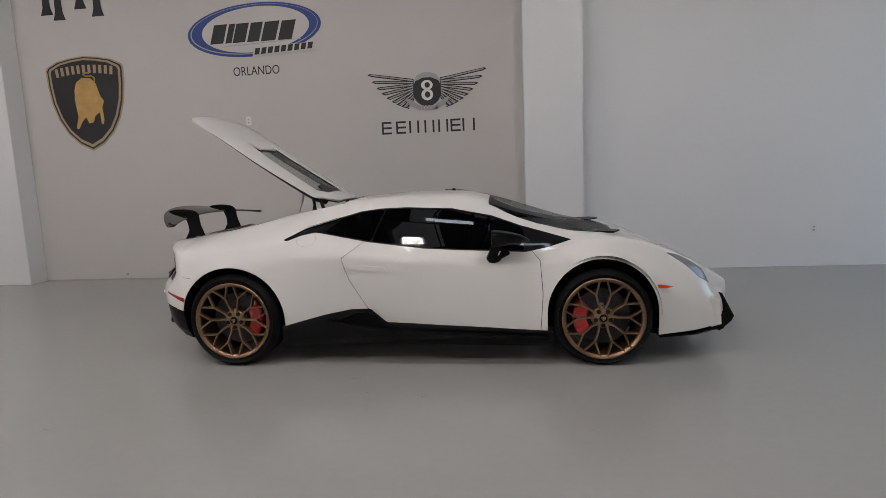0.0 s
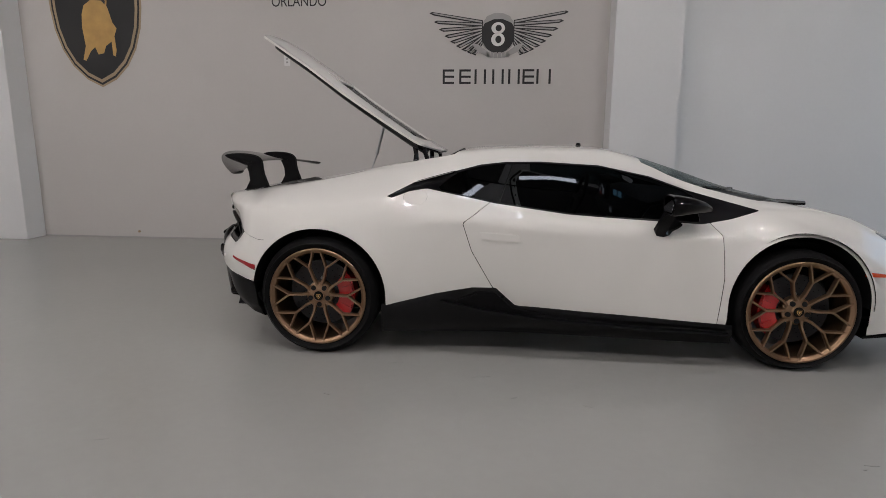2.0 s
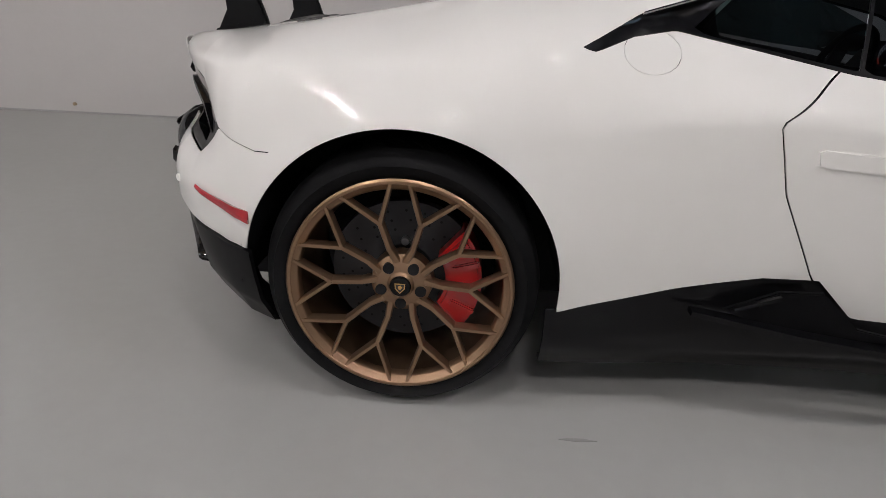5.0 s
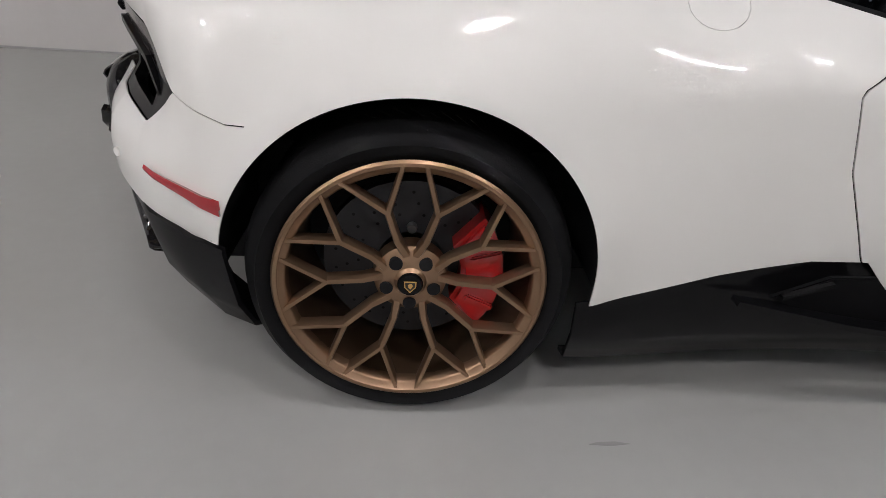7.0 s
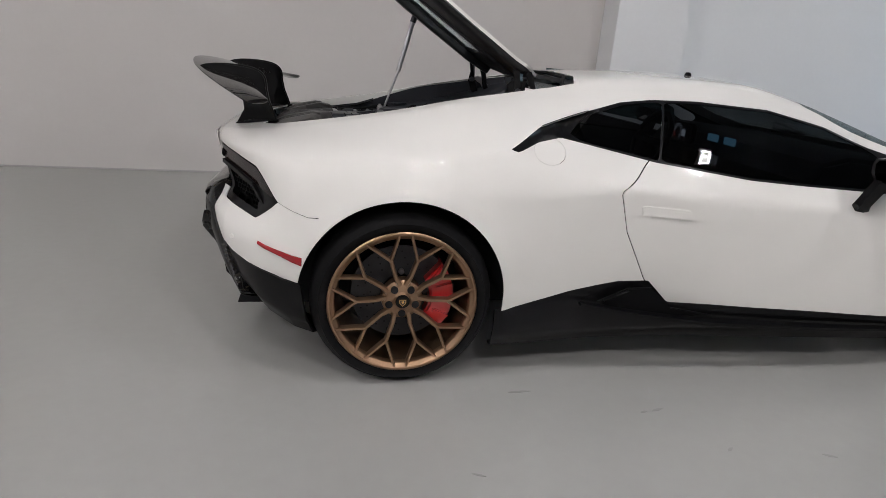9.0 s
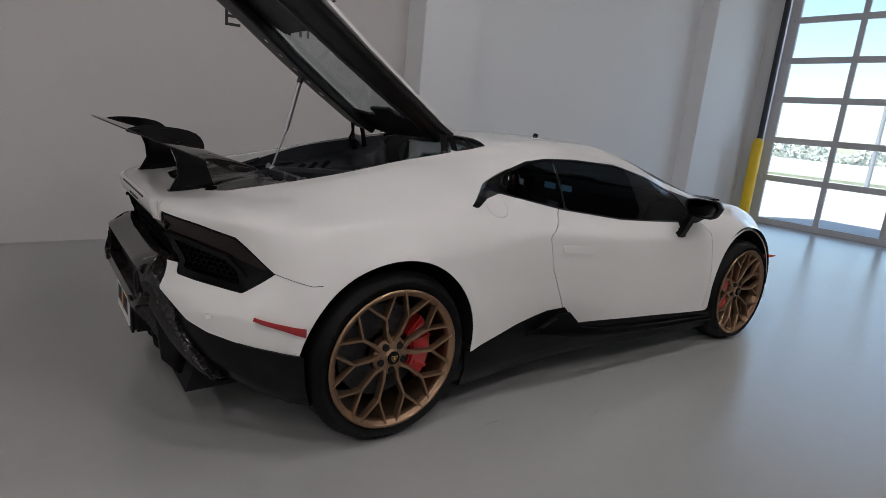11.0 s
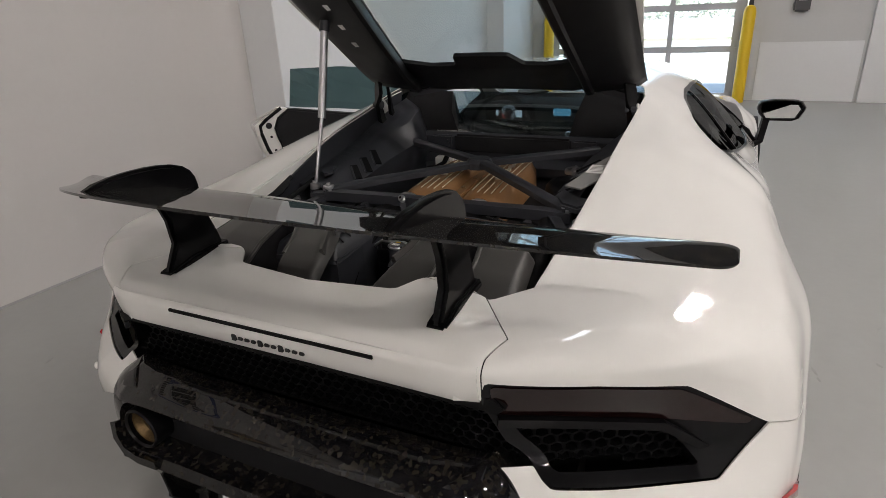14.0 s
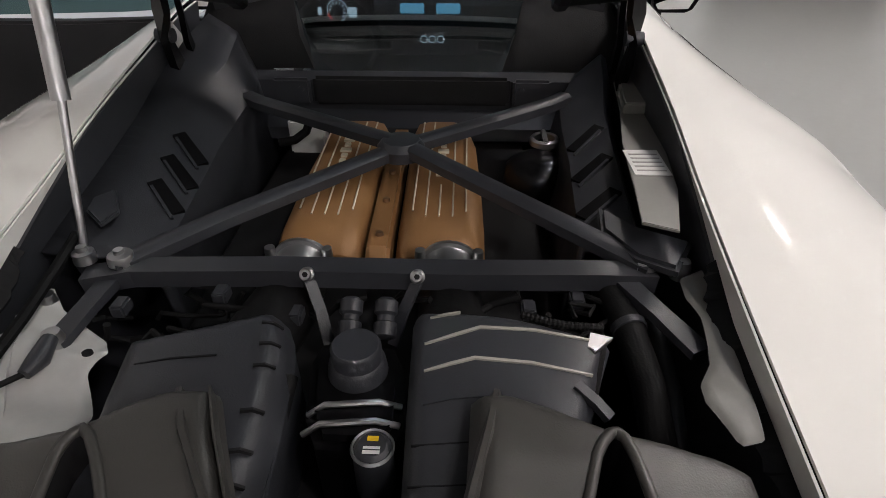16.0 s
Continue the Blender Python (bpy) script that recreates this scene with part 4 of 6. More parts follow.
OUT = [(-.03, -.26), (-.03, .26), (.025, .37), (.10, .495), (.5, .52), (1.0, .525), (1.20, .535), (1.235, .50), (1.26, .35), (1.265, 0), (1.26, -.35), (1.235, -.50), (1.20, -.535), (1.0, -.525), (.5, -.52), (.10, -.495), (.025, -.37)]
HOLE = [(.10, -.20), (.10, .20), (.17, .315), (.59, .275), (.88, .235), (.78, .165), (.78, -.165), (.88, -.235), (.59, -.275), (.17, -.315)]
hatch = hatch_plate("engine_cover", OUT, [HOLE], 0, .012, CP, car, "raised white engine cover")
for sgn in (-1, 1):  # black lining along each side, with a raised inner lip
    rows = [[] for _ in range(8)]
    for w in np.linspace(0, 1, 30):
        u = .06 + 1.10 * w
        yi, yo = np.interp(u, [.17, .59, .88, 1.16], [.312, .272, .232, .20]), np.interp(u, [0, .54, .9, 1.16], [.508, .50, .485, .47])
        for r, (q, n) in zip(rows, ((0, .004), (0, -.024), (.035, -.030), (.11, -.030), (.14, -.021), (.72, -.019), (.9, -.012), (1, .002))):
            r.append(hat(u + (.055 * q - .02) * (1 - w), sgn * (yi + (yo - yi) * q), n))
    v_, f_ = quad_strip(rows)
    lining = thicken(add_mesh("cover_lining", v_, f_ if sgn < 0 else [q[::-1] for q in f_], M["lining_black"], hatch, "black moulded lining with a raised lip"), .004)
    lining.data.set_sharp_from_angle(angle=radians(35))
    for k in range(5 if sgn > 0 else 0):
        part("lining_slot", box(-.014, .014, -.009, .009, -.002, .002, .001), M["white_print"], lining, "pale slot",
             m=Matrix.Translation(hat(.385 + k * .099, .392 - k * .010, -.0225)) @ Matrix(((HU.x, 0, HN.x, 0), (0, 1, 0, 0), (HU.z, 0, HN.z, 0), (0, 0, 0, 1))))
bar = [(-.026, -.25), (-.026, .25), (.03, .365), (.085, .455), (.218, .325), (.19, .25), (.176, .21), (.176, .116), (.232, .110), (.232, -.086), (.176, -.125), (.176, -.20), (.19, -.25), (.218, -.315), (.085, -.455), (.03, -.365)]
hatch_plate("cover_bar", bar, [], -.014, -.001, M["lining_black"], hatch, "black cross bar with a tab")
top = [(.773, -.16), (.773, .16), (.87, .235), (1.0, .30), (1.2, .30), (1.2, -.30), (1.0, -.30), (.87, -.235)]
hatch_plate("cover_top_lining", top, [], -.014, -.001, M["lining_black"], hatch, "black upper lining")
hatch_plate("cover_glass", [(.09, -.325), (.09, .325), (.92, .25), (.92, -.25)], [], -.0095, -.0055, M["clear"], hatch, "clear cover glass")
for sgn in (-1, 1):
    part("hinge_arm", sweep([(.55, sgn * .470, .975), (.515, sgn * .470, 1.03), (.498, sgn * .470, 1.08), (.50, sgn * .466, 1.13), (.49, sgn * .455, 1.19)], rect(.016, .034)), CB, car, "black hinge arm", smooth=True)
    part("hinge_arm", sweep([(.60, sgn * .462, .99), (.575, sgn * .462, 1.06), (.565, sgn * .458, 1.11), (.545, sgn * .45, 1.165)], rect(.012, .024)), CB, car, "black hinge arm", smooth=True)
    part("hinge_pivot", tube([(.498, sgn * .452, 1.085), (.498, sgn * .486, 1.085)], .014, 14), CS, car, "black hinge pivot", smooth=True)
    part("hinge_tag", prism([(.525, 1.105), (.56, 1.10), (.603, 1.055), (.592, 1.018), (.568, 1.03), (.556, 1.06), (.53, 1.075)], sgn * .480, sgn * .486, "xz", .002), M["white_print"], car, "pale hinge plate")
strut = part("gas_strut", tube([(.071, .421, 1.104), (.145, .425, 1.375)], .0125, 14), M["steel"], car, "steel gas strut", smooth=True)
part("strut_rod", tube([(-.006, .42, .89), (.074, .421, 1.11)], .006, 10), M["steel"], strut, smooth=True)
part("strut_end", tube([(.140, .425, 1.36), (.15, .425, 1.39)], .016, 10), CS, strut, smooth=True)
part("strut_foot", lathe([(0, .02), (.014, .018), (.018, 0), (.014, -.018), (0, -.02)], 12, "z"), CS, strut, smooth=True, m=Matrix.Translation((-.006, .42, .888)))

# ---- mirrors ----
for sgn in (-1, 1):
    rows = []
    for x, yc, zc, w, h in ((1.887, 1.00, .894, .090, .044), (1.882, 1.00, .894, .100, .050), (1.90, 1.00, .894, .106, .053), (1.95, .993, .894, .098, .047), (2.01, .98, .891, .082, .038), (2.07, .958, .883, .055, .027), (2.115, .93, .870, .03, .014), (2.135, .915, .862, .006, .004)):
        hexa = [(1, .30), (.80, .85), (.55, .98), (-.35, 1), (-.90, .80), (-1, .45), (-.95, -.30), (-.70, -.90), (-.45, -1), (.50, -1), (.78, -.75), (.97, 0), (1, .30)]
        rows.append([(x, sgn * (yc + w * a), zc + h * b) for a, b in hexa])
    v_, f_ = quad_strip(rows)
    mir = add_mesh("door_mirror", v_, f_, CB, car, "gloss black door mirror")
    mir.data.set_sharp_from_angle(angle=radians(50))
    part("mirror_glass", prism([(sgn * (1.0 + .084 * a), .893 + .038 * b) for a, b in ((-.92, -.40), (.45, .80), (.80, .78), (.97, .25), (.72, -.90), (-.75, -.95))], 1.880, 1.886, "yz", .001), material("mirror_silver", (.8, .8, .8), .02, metal=1.0), mir, "mirror glass")
    part("mirror_stalk", sweep([(1.985, sgn * .845, .782), (1.93, sgn * .865, .745), (1.885, sgn * .90, .722), (1.87, sgn * .92, .745), (1.90, sgn * .932, .81), (1.925, sgn * .942, .868)], [rect(.034, .06), rect(.034, .06), rect(.032, .06), rect(.03, .06), rect(.03, .06), rect(.03, .06)], up=(1, 0, .3)), CB, mir, "black mirror stalk", smooth=True)

# ---- side skirts ----
xs = np.linspace(.36, 2.28, 80)
top = np.interp(xs, *zip(*SKIRT_TOP))
kx, kw, kz = zip(*KN[1])
wid = pchip(kx, kw, xs)
for sgn in (-1, 1):
    rows = [[], [], [], [], [], []]
    for x, zt, w in zip(xs, top, wid):
        for r, (dw, z) in zip(rows, ((.0005, zt + .005), (.004, zt - .003), (.010, zt - .07 - .4 * (zt - .28)), (.004, .20), (-.014, .135), (-.06, .122))):
            r.append((x, sgn * (w + dw), min(z, zt + .005)))
    v_, f_ = quad_strip(rows)
    skirt = thicken(add_mesh("side_skirt", v_, f_ if sgn > 0 else [q[::-1] for q in f_], CB, car, "gloss black side skirt"), .01)
    part("sill_blade", sweep([(.70, sgn * .945, .325), (.95, sgn * .952, .285), (1.25, sgn * .955, .245), (1.8, sgn * .965, .215), (2.25, sgn * .972, .20)], [rect(.03, .012), rect(.055, .014), rect(.05, .013), rect(.045, .012), rect(.03, .01)]), CB, skirt, "gloss black sill blade", smooth=True)
    part("skirt_scoop", prism([(.78, .33), (.90, .385), (1.0, .388), (1.10, .30), (1.30, .262), (.92, .27)], sgn * .925, sgn * .94, "xz", .003), M["mesh_black"], skirt, "dark side scoop")
    part("scoop_rib", sweep([(.80, sgn * .945, .338), (.90, sgn * .948, .376)], rect(.012, .008)), CB, skirt)

# ---- front end ----
part("front_underlip", prism([(2.96, .205), (3.25, .245), (3.40, .28), (3.50, .27), (3.535, .24), (3.49, .165), (3.2, .125), (2.97, .14)], -.66, .66, "xz", .006), CB, car, "gloss black front splitter", smooth=True)
for sgn in (-1, 1):
    part("splitter_wing", prism([(3.0, .87), (3.26, .80), (3.44, .67), (3.53, .50), (3.42, .50), (3.2, .62), (3.0, .7)], .165, .178, "xy", .003, m=Matrix.Diagonal((1, sgn, 1, 1))), CB, car, "gloss black splitter edge")
    part("splitter_blade", prism([(3.44, .43), (3.49, .415), (3.575, .25), (3.56, .215), (3.48, .14), (3.43, .165), (3.475, .225), (3.465, .38)], sgn * .60, sgn * .62, "xz", .003), CB, car, "black upright blade")
    part("bumper_blade", prism([(3.284, .275), (3.385, .425), (3.43, .405), (3.445, .225), (3.38, .205)], sgn * .725, sgn * .75, "xz", .004), CP, car, "white bumper blade")
    part("front_side_marker", prism([(2.95, .520), (2.95, .547), (3.03, .541), (3.07, .534), (3.03, .524)], sgn * .905, sgn * .926, "xz", .002, m=Matrix.Translation((3.0, sgn * .915, 0)) @ pose(0, 0, 0, 0, 0, -sgn * 14 * -1) @ Matrix.Translation((-3.0, -sgn * .915, 0))), M["amber"], car, "red-orange side marker")
    part("cowl_vent", prism([(2.52, .50), (2.60, .60), (2.74, .64), (2.80, .52), (2.70, .40)], .868, .880, "xy", .003, m=Matrix.Diagonal((1, sgn, 1, 1))), CB, car, "black cowl vent")
    part("door_handle", prism([(.906, .716), (.914, .683), (.93, .678), (1.135, .662), (1.143, .668), (1.126, .700), (1.11, .705), (.92, .722)], sgn * .895, sgn * .9165, "xz", .003), CP, car, "flush white door handle", smooth=True)
part("roof_antenna", lathe([(.02, 0), (.012, .018), (0, .02)], 14, "z"), CB, car, "small black roof pod", smooth=True, m=Matrix.Translation((1.55, 0, 1.186)))

# wheel well liners and inner closings
for sgn in (-1, 1):
    for c, r in ((REAR_AXLE, .40), (FRONT_ARCH, .385)):
        bm = lathe([(r, -.16), (r, .30), (.05, .30)], 36, "y", arc=(-.06, math.pi + .06))
        part("wheel_liner", bm, M["dark"], car, m=Matrix.Translation((c[0], sgn * .78, c[1])) @ (pose(0, 0, 0, 0, 0, 180) if sgn > 0 else pose(0, 0, 0)), smooth=True)


# ---- engine bay ----
def skin_z(x, w):
    """Height of the body skin above a place of its plan."""
    pts = [(pchip(*list(zip(*KN[k]))[:2], np.array([x]))[0], pchip(list(zip(*KN[k]))[0], list(zip(*KN[k]))[2], np.array([x]))[0]) for k in (7, 6, 5, 4)]
    return float(np.interp(w, *zip(*pts)))


def edge_y(x):
    return float(np.interp(x, [-.49, -.30, .30, .64, .74], [.455, .462, .482, .492, .475]))


def field(name, outline, height, mat, parent, label="", holes=(), step=.008, thick=.006, roll=.02, drop=.018):
    """A moulded top skin over an outline (x, y): height(x, y), rolled down along its rim."""
    o = np.array(outline)
    xs, ys_ = np.arange(o[:, 0].min() - step, o[:, 0].max() + step, step), np.arange(o[:, 1].min() - step, o[:, 1].max() + step, step)
    vv = np.array([(x, y, 0) for x in xs for y in ys_])
    k = len(ys_)
    ff = [(i * k + j, (i + 1) * k + j, (i + 1) * k + j + 1, i * k + j + 1) for i in range(len(xs) - 1) for j in range(k - 1)]
    vv, ff = clip(vv, ff, inside_poly(vv[:, :2], outline))
    for h in holes:
        vv, ff = clip(vv, ff, -inside_poly(vv[:, :2], h))
    rim = np.clip(1 - inside_poly(vv[:, :2], outline) / roll, 0, 1)
    vv[:, 2] = [height(x, y) - drop * r ** 2.2 for (x, y, _), r in zip(vv, rim)]
    return thicken(add_mesh(name, vv, ff, mat, parent, label), thick)


# dark tub that closes the bay under the opening
part("bay_tub", prism([(-.60, .86), (-.52, .60), (-.2, .52), (.60, .52), (.70, .70), (.69, .52), (-.60, .48)], -.50, .50, "xz"), M["dark"], car, "black engine bay tub")
for sgn in (-1, 1):
    xs_ = np.linspace(-.545, .70, 32)
    deep = [float(np.interp(x, [-.55, -.40, -.15, .02, .15, .7], [.03, .040, .044, .020, .007, .004])) for x in xs_]
    edge = [(x, edge_y(x) - .001, skin_z(x, edge_y(x)) - .003) for x in xs_]
    v_, f_ = quad_strip([[(x, sgn * (y - .001 + .004 * q), z - d * q) for (x, y, z), d in zip(edge, deep)] for q in (0, .12, .5, 1)])
    thicken(add_mesh("fender_flange", v_, f_ if sgn > 0 else [q[::-1] for q in f_], CP, car, "white return flange of the fender"), .003)
    rows = [[(x, sgn * (y + .001), z - d + .002) for (x, y, z), d in zip(edge, deep)],
            [(x, sgn * (y + .008), z - d - .05) for (x, y, z), d in zip(edge, deep)],
            [(x, sgn * (y + .012), max(.70, z - d - .14)) for (x, y, z), d in zip(edge, deep)],
            [(x, sgn * (y - .03), .50) for (x, y, z), d in zip(edge, deep)]]
    v_, f_ = quad_strip(rows)
    thicken(add_mesh("bay_liner", v_, f_ if sgn > 0 else [q[::-1] for q in f_], CS, car, "black moulded bay side liner"), .006)
    # torn black sealing strip hanging from the flange
    rr = random.Random(11 + sgn)
    outer, inner = [], []
    for x in np.linspace(-.06, -.43, 40):
        zz = skin_z(x, edge_y(x)) - float(np.interp(x, [-.55, -.40, -.15, .02], [.03, .040, .044, .020]))
        outer.append((x, sgn * (edge_y(x) - .002), zz + .004))
        inner.append((x + rr.uniform(-.004, .004), sgn * (edge_y(x) - .014 - .007 * math.sin(x * 37) - rr.uniform(0, .008)), zz - .006))
    v_, f_ = quad_strip([outer, inner])
    thicken(add_mesh("sealing_strip", v_, f_ if sgn > 0 else [q[::-1] for q in f_], M["dark"], car, "torn black sealing strip", smooth=False), .005)
# pale inner body sheets beside the air boxes
sheet_r = [(-.015, -.490), (-.06, -.478), (-.137, -.470), (-.23, -.452), (-.31, -.440), (-.315, -.415), (-.285, -.405), (-.262, -.398), (-.235, -.402), (-.20, -.425), (-.168, -.432), (-.13, -.436), (-.09, -.430), (-.04, -.438)]
panel = field("inner_panel", sheet_r, lambda x, y: .908 + .10 * (-.43 - y) + .004 * math.sin(x * 40), M["bare_metal"], car, "grey inner body sheet metal", step=.006, thick=.003, roll=.008, drop=.004)
sheet_l = [(-.06, .440), (-.10, .405), (-.135, .335), (-.16, .318), (-.20, .322), (-.254, .290), (-.290, .285), (-.31, .33), (-.335, .40), (-.33, .440), (-.20, .452)]
panel = field("inner_panel", sheet_l, lambda x, y: .872 + .22 * (y - .40) + .006 * math.sin(x * 60), M["primer"], car, "pale grey inner body sheet", step=.006, thick=.003, roll=.008, drop=.004)
part("panel_hole", lathe([(0, .002), (.007, .002), (.007, -.004)], 14, "z"), M["dark"], panel, m=Matrix.Translation((-.172, .335, .862)))
part("panel_bolt", lathe([(0, .012), (.009, .011), (.011, 0), (.011, -.006)], 14, "z"), M["steel"], panel, smooth=True, m=Matrix.Translation((-.091, .427, .880)))
part("panel_rib", sweep([(-.13, .44, .886), (-.22, .405, .876), (-.30, .36, .866)], rect(.008, .004)), M["primer"], panel, "pressed rib")
part("sensor_cable", tube([(-.165, .375, .884), (-.19, .37, .884), (-.225, .375, .880), (-.255, .40, .882), (-.26, .45, .892)], .004, 8), M["rubber"], car, "black cable", smooth=True)
part("sensor_plug", tube([(-.172, .374, .886), (-.205, .368, .884), (-.228, .372, .882)], [.010, .013, .008], 12), CS, car, "black sensor plug", smooth=True)
part("edge_hose", tube([(.02, .44, .915), (-.06, .43, .905), (-.14, .425, .893), (-.24, .42, .884)], .008, 8), M["rubber"], car, "black edge hose", smooth=True)

# X brace, cross beam and bolts
def flat_bar(name, pts, w, h, label):
    sec = [(-w / 2, -h / 2), (w / 2, -h / 2), (w / 2, h * .25), (w * .3, h / 2), (-w * .3, h / 2), (-w / 2, h * .25)]
    return part(name, sweep(pts, sec), CS, car, label, smooth=True)


flat_bar("brace_bar", [(.565, .35, .935), (.52, .305, .938), (.315, -.02, .937), (.08, -.29, .915), (.01, -.37, .908), (-.02, -.405, .904)], .036, .022, "satin black brace bar")
flat_bar("brace_bar", [(.57, -.36, .94), (.52, -.315, .94), (.315, -.02, .930), (.08, .24, .912), (.0, .325, .902), (-.035, .36, .898)], .036, .022, "satin black brace bar")
part("brace_boss", lathe([(0, .955), (.035, .952), (.045, .94), (.045, .92)], 20, "z"), CS, car, "brace crossing boss", smooth=True, m=Matrix.Translation((.315, -.02, -.005)))
for y, x in ((-.397, -.012), (.351, -.026)):
    part("brace_bolt", lathe([(0, .922), (.007, .922), (.008, .916), (.017, .914), (.019, .908), (.019, .90)], 16, "z"), M["steel"], car, "steel brace bolt", smooth=True, m=Matrix.Translation((x, y, 0)))
part("brace_bolt", lathe([(0, .925), (.007, .925), (.008, .918), (.015, .916), (.016, .90)], 16, "z"), M["steel"], car, "steel brace bolt", smooth=True, m=Matrix.Translation((-.025, .405, 0)))
beam = part("cross_beam", sweep([(-.045, .40, .880), (-.032, .33, .887), (-.030, .12, .892), (-.030, -.12, .892), (-.024, -.33, .892), (-.02, -.41, .888)], rect(.036, .028)), CS, car, "black rear cross beam", smooth=False)
for sgn in (-1, 1):
    ends = [(-.03, .36, .884), (-.10, .368, .878), (-.168, .378, .870)] if sgn > 0 else [(-.03, -.365, .886), (-.10, -.40, .884), (-.165, -.432, .882)]
    part("beam_link", sweep(ends, [rect(.03, .016), rect(.026, .014), rect(.03, .012)]), CS, beam, "black diagonal link")
    bolt = part("beam_bolt", lathe([(0, -.016), (.007, -.016), (.0075, -.009), (.0105, -.007), (.0105, .010)], 18, "x"), M["steel"], beam, "socket bolt", smooth=True, m=Matrix.Translation((-.046, sgn * .077, .900)) @ pose(0, 0, 0, 0, 35, 0))
    part("bolt_socket", lathe([(0, -.0163), (.0042, -.0163)], 6, "x"), M["dark"], bolt)
    part("beam_strap", sweep([(-.046, sgn * .077, .893), (-.075, sgn * .058, .86), (-.10, sgn * .045, .82)], rect(.016, .006)), CS, beam)
part("link_bolt", lathe([(0, .02), (.011, .018), (.014, .006), (.014, -.01)], 14, "z"), M["steel"], car, smooth=True, m=Matrix.Translation((-.164, .377, .872)))
part("link_bolt", lathe([(0, .02), (.011, .018), (.014, .006), (.014, -.01)], 14, "z"), M["steel"], car, smooth=True, m=Matrix.Translation((-.02, -.445, .90)))

# bronze-coloured plenum halves
for sgn in (-1, 1):
    y0, y1 = .028, .172
    rows = []
    for x, zt, sh in ((.085, .842, .0), (.095, .862, .0), (.15, .876, .0), (.30, .890, -.004), (.46, .899, -.012), (.525, .897, -.022), (.55, .880, -.03)):
        yi, yo = y0 + .0, y1 + sh
        rows.append([(x, sgn * y, z) for y, z in ((yi, .74), (yi, zt - .03), (yi + .012, zt - .006), (yi + .035, zt), (yo - .035, zt), (yo - .012, zt - .007), (yo + .004, zt - .035), (yo + .008, .74))])
    v_, f_ = quad_strip(rows)
    f_ += [tuple(range(8)), tuple(range(48, 56))[::-1]]
    cov = add_mesh("plenum_cover", v_, f_ if sgn < 0 else [q[::-1] for q in f_], M["copper"], car, "bronze crackle engine plenum cover")
    cov.data.set_sharp_from_angle(angle=radians(50))
    for k in range(5):
        y = sgn * (.052 + k * .023)
        xe = .515 if k != 2 else .25
        xs_ = .155 + (.015 if k in (0, 4) else 0)
        n_pts = [(x, y, np.interp(x, [.15, .30, .46, .525], [.876, .890, .899, .897]) + .001) for x in np.linspace(xs_, xe, 8)]
        part("cover_rib", tube(n_pts, .0017, 6), M["cream"], cov, "raised pale line")
    for k in range(9):  # script as plain strokes
        x = .28 + k * .022
        w = .022 if k in (0, 4, 6) else .012
        part("script_stroke", box(x, x + .014, sgn * .098 - w / 2, sgn * .098 + w / 2, .886, .8935 + k * .0012, .001), M["cream"], cov, "pale script stroke")
    part("throttle_neck", lathe([(.040, -.03), (.044, -.026), (.046, .0), (.044, .02), (.05, .022), (.05, .03), (.03, .032), (.03, -.03)], 28, "x"), M["steel"], car, "silver throttle neck", smooth=True, m=Matrix.Translation((.035, sgn * .118, .838)))
    for a in (-.045, .045):
        part("neck_screw", lathe([(0, .012), (.008, .011), (.009, 0), (.009, -.03)], 12, "z"), M["steel"], car, smooth=True, m=Matrix.Translation((.05, sgn * .118 + a, .868)))
strip = part("plenum_strip", prism([(.075, .842), (.09, .858), (.30, .872), (.52, .880), (.53, .846), (.08, .80)], -.02, .02, "xz", .006), M["copper"], car, "bronze centre strip with bolts", smooth=True)
for x, z in ((.12, .860), (.22, .868), (.32, .873), (.44, .877)):
    part("strip_bolt", lathe([(0, .006), (.006, .006), (.007, 0)], 12, "z"), M["bronze"], strip, smooth=True, m=Matrix.Translation((x, 0, z)))

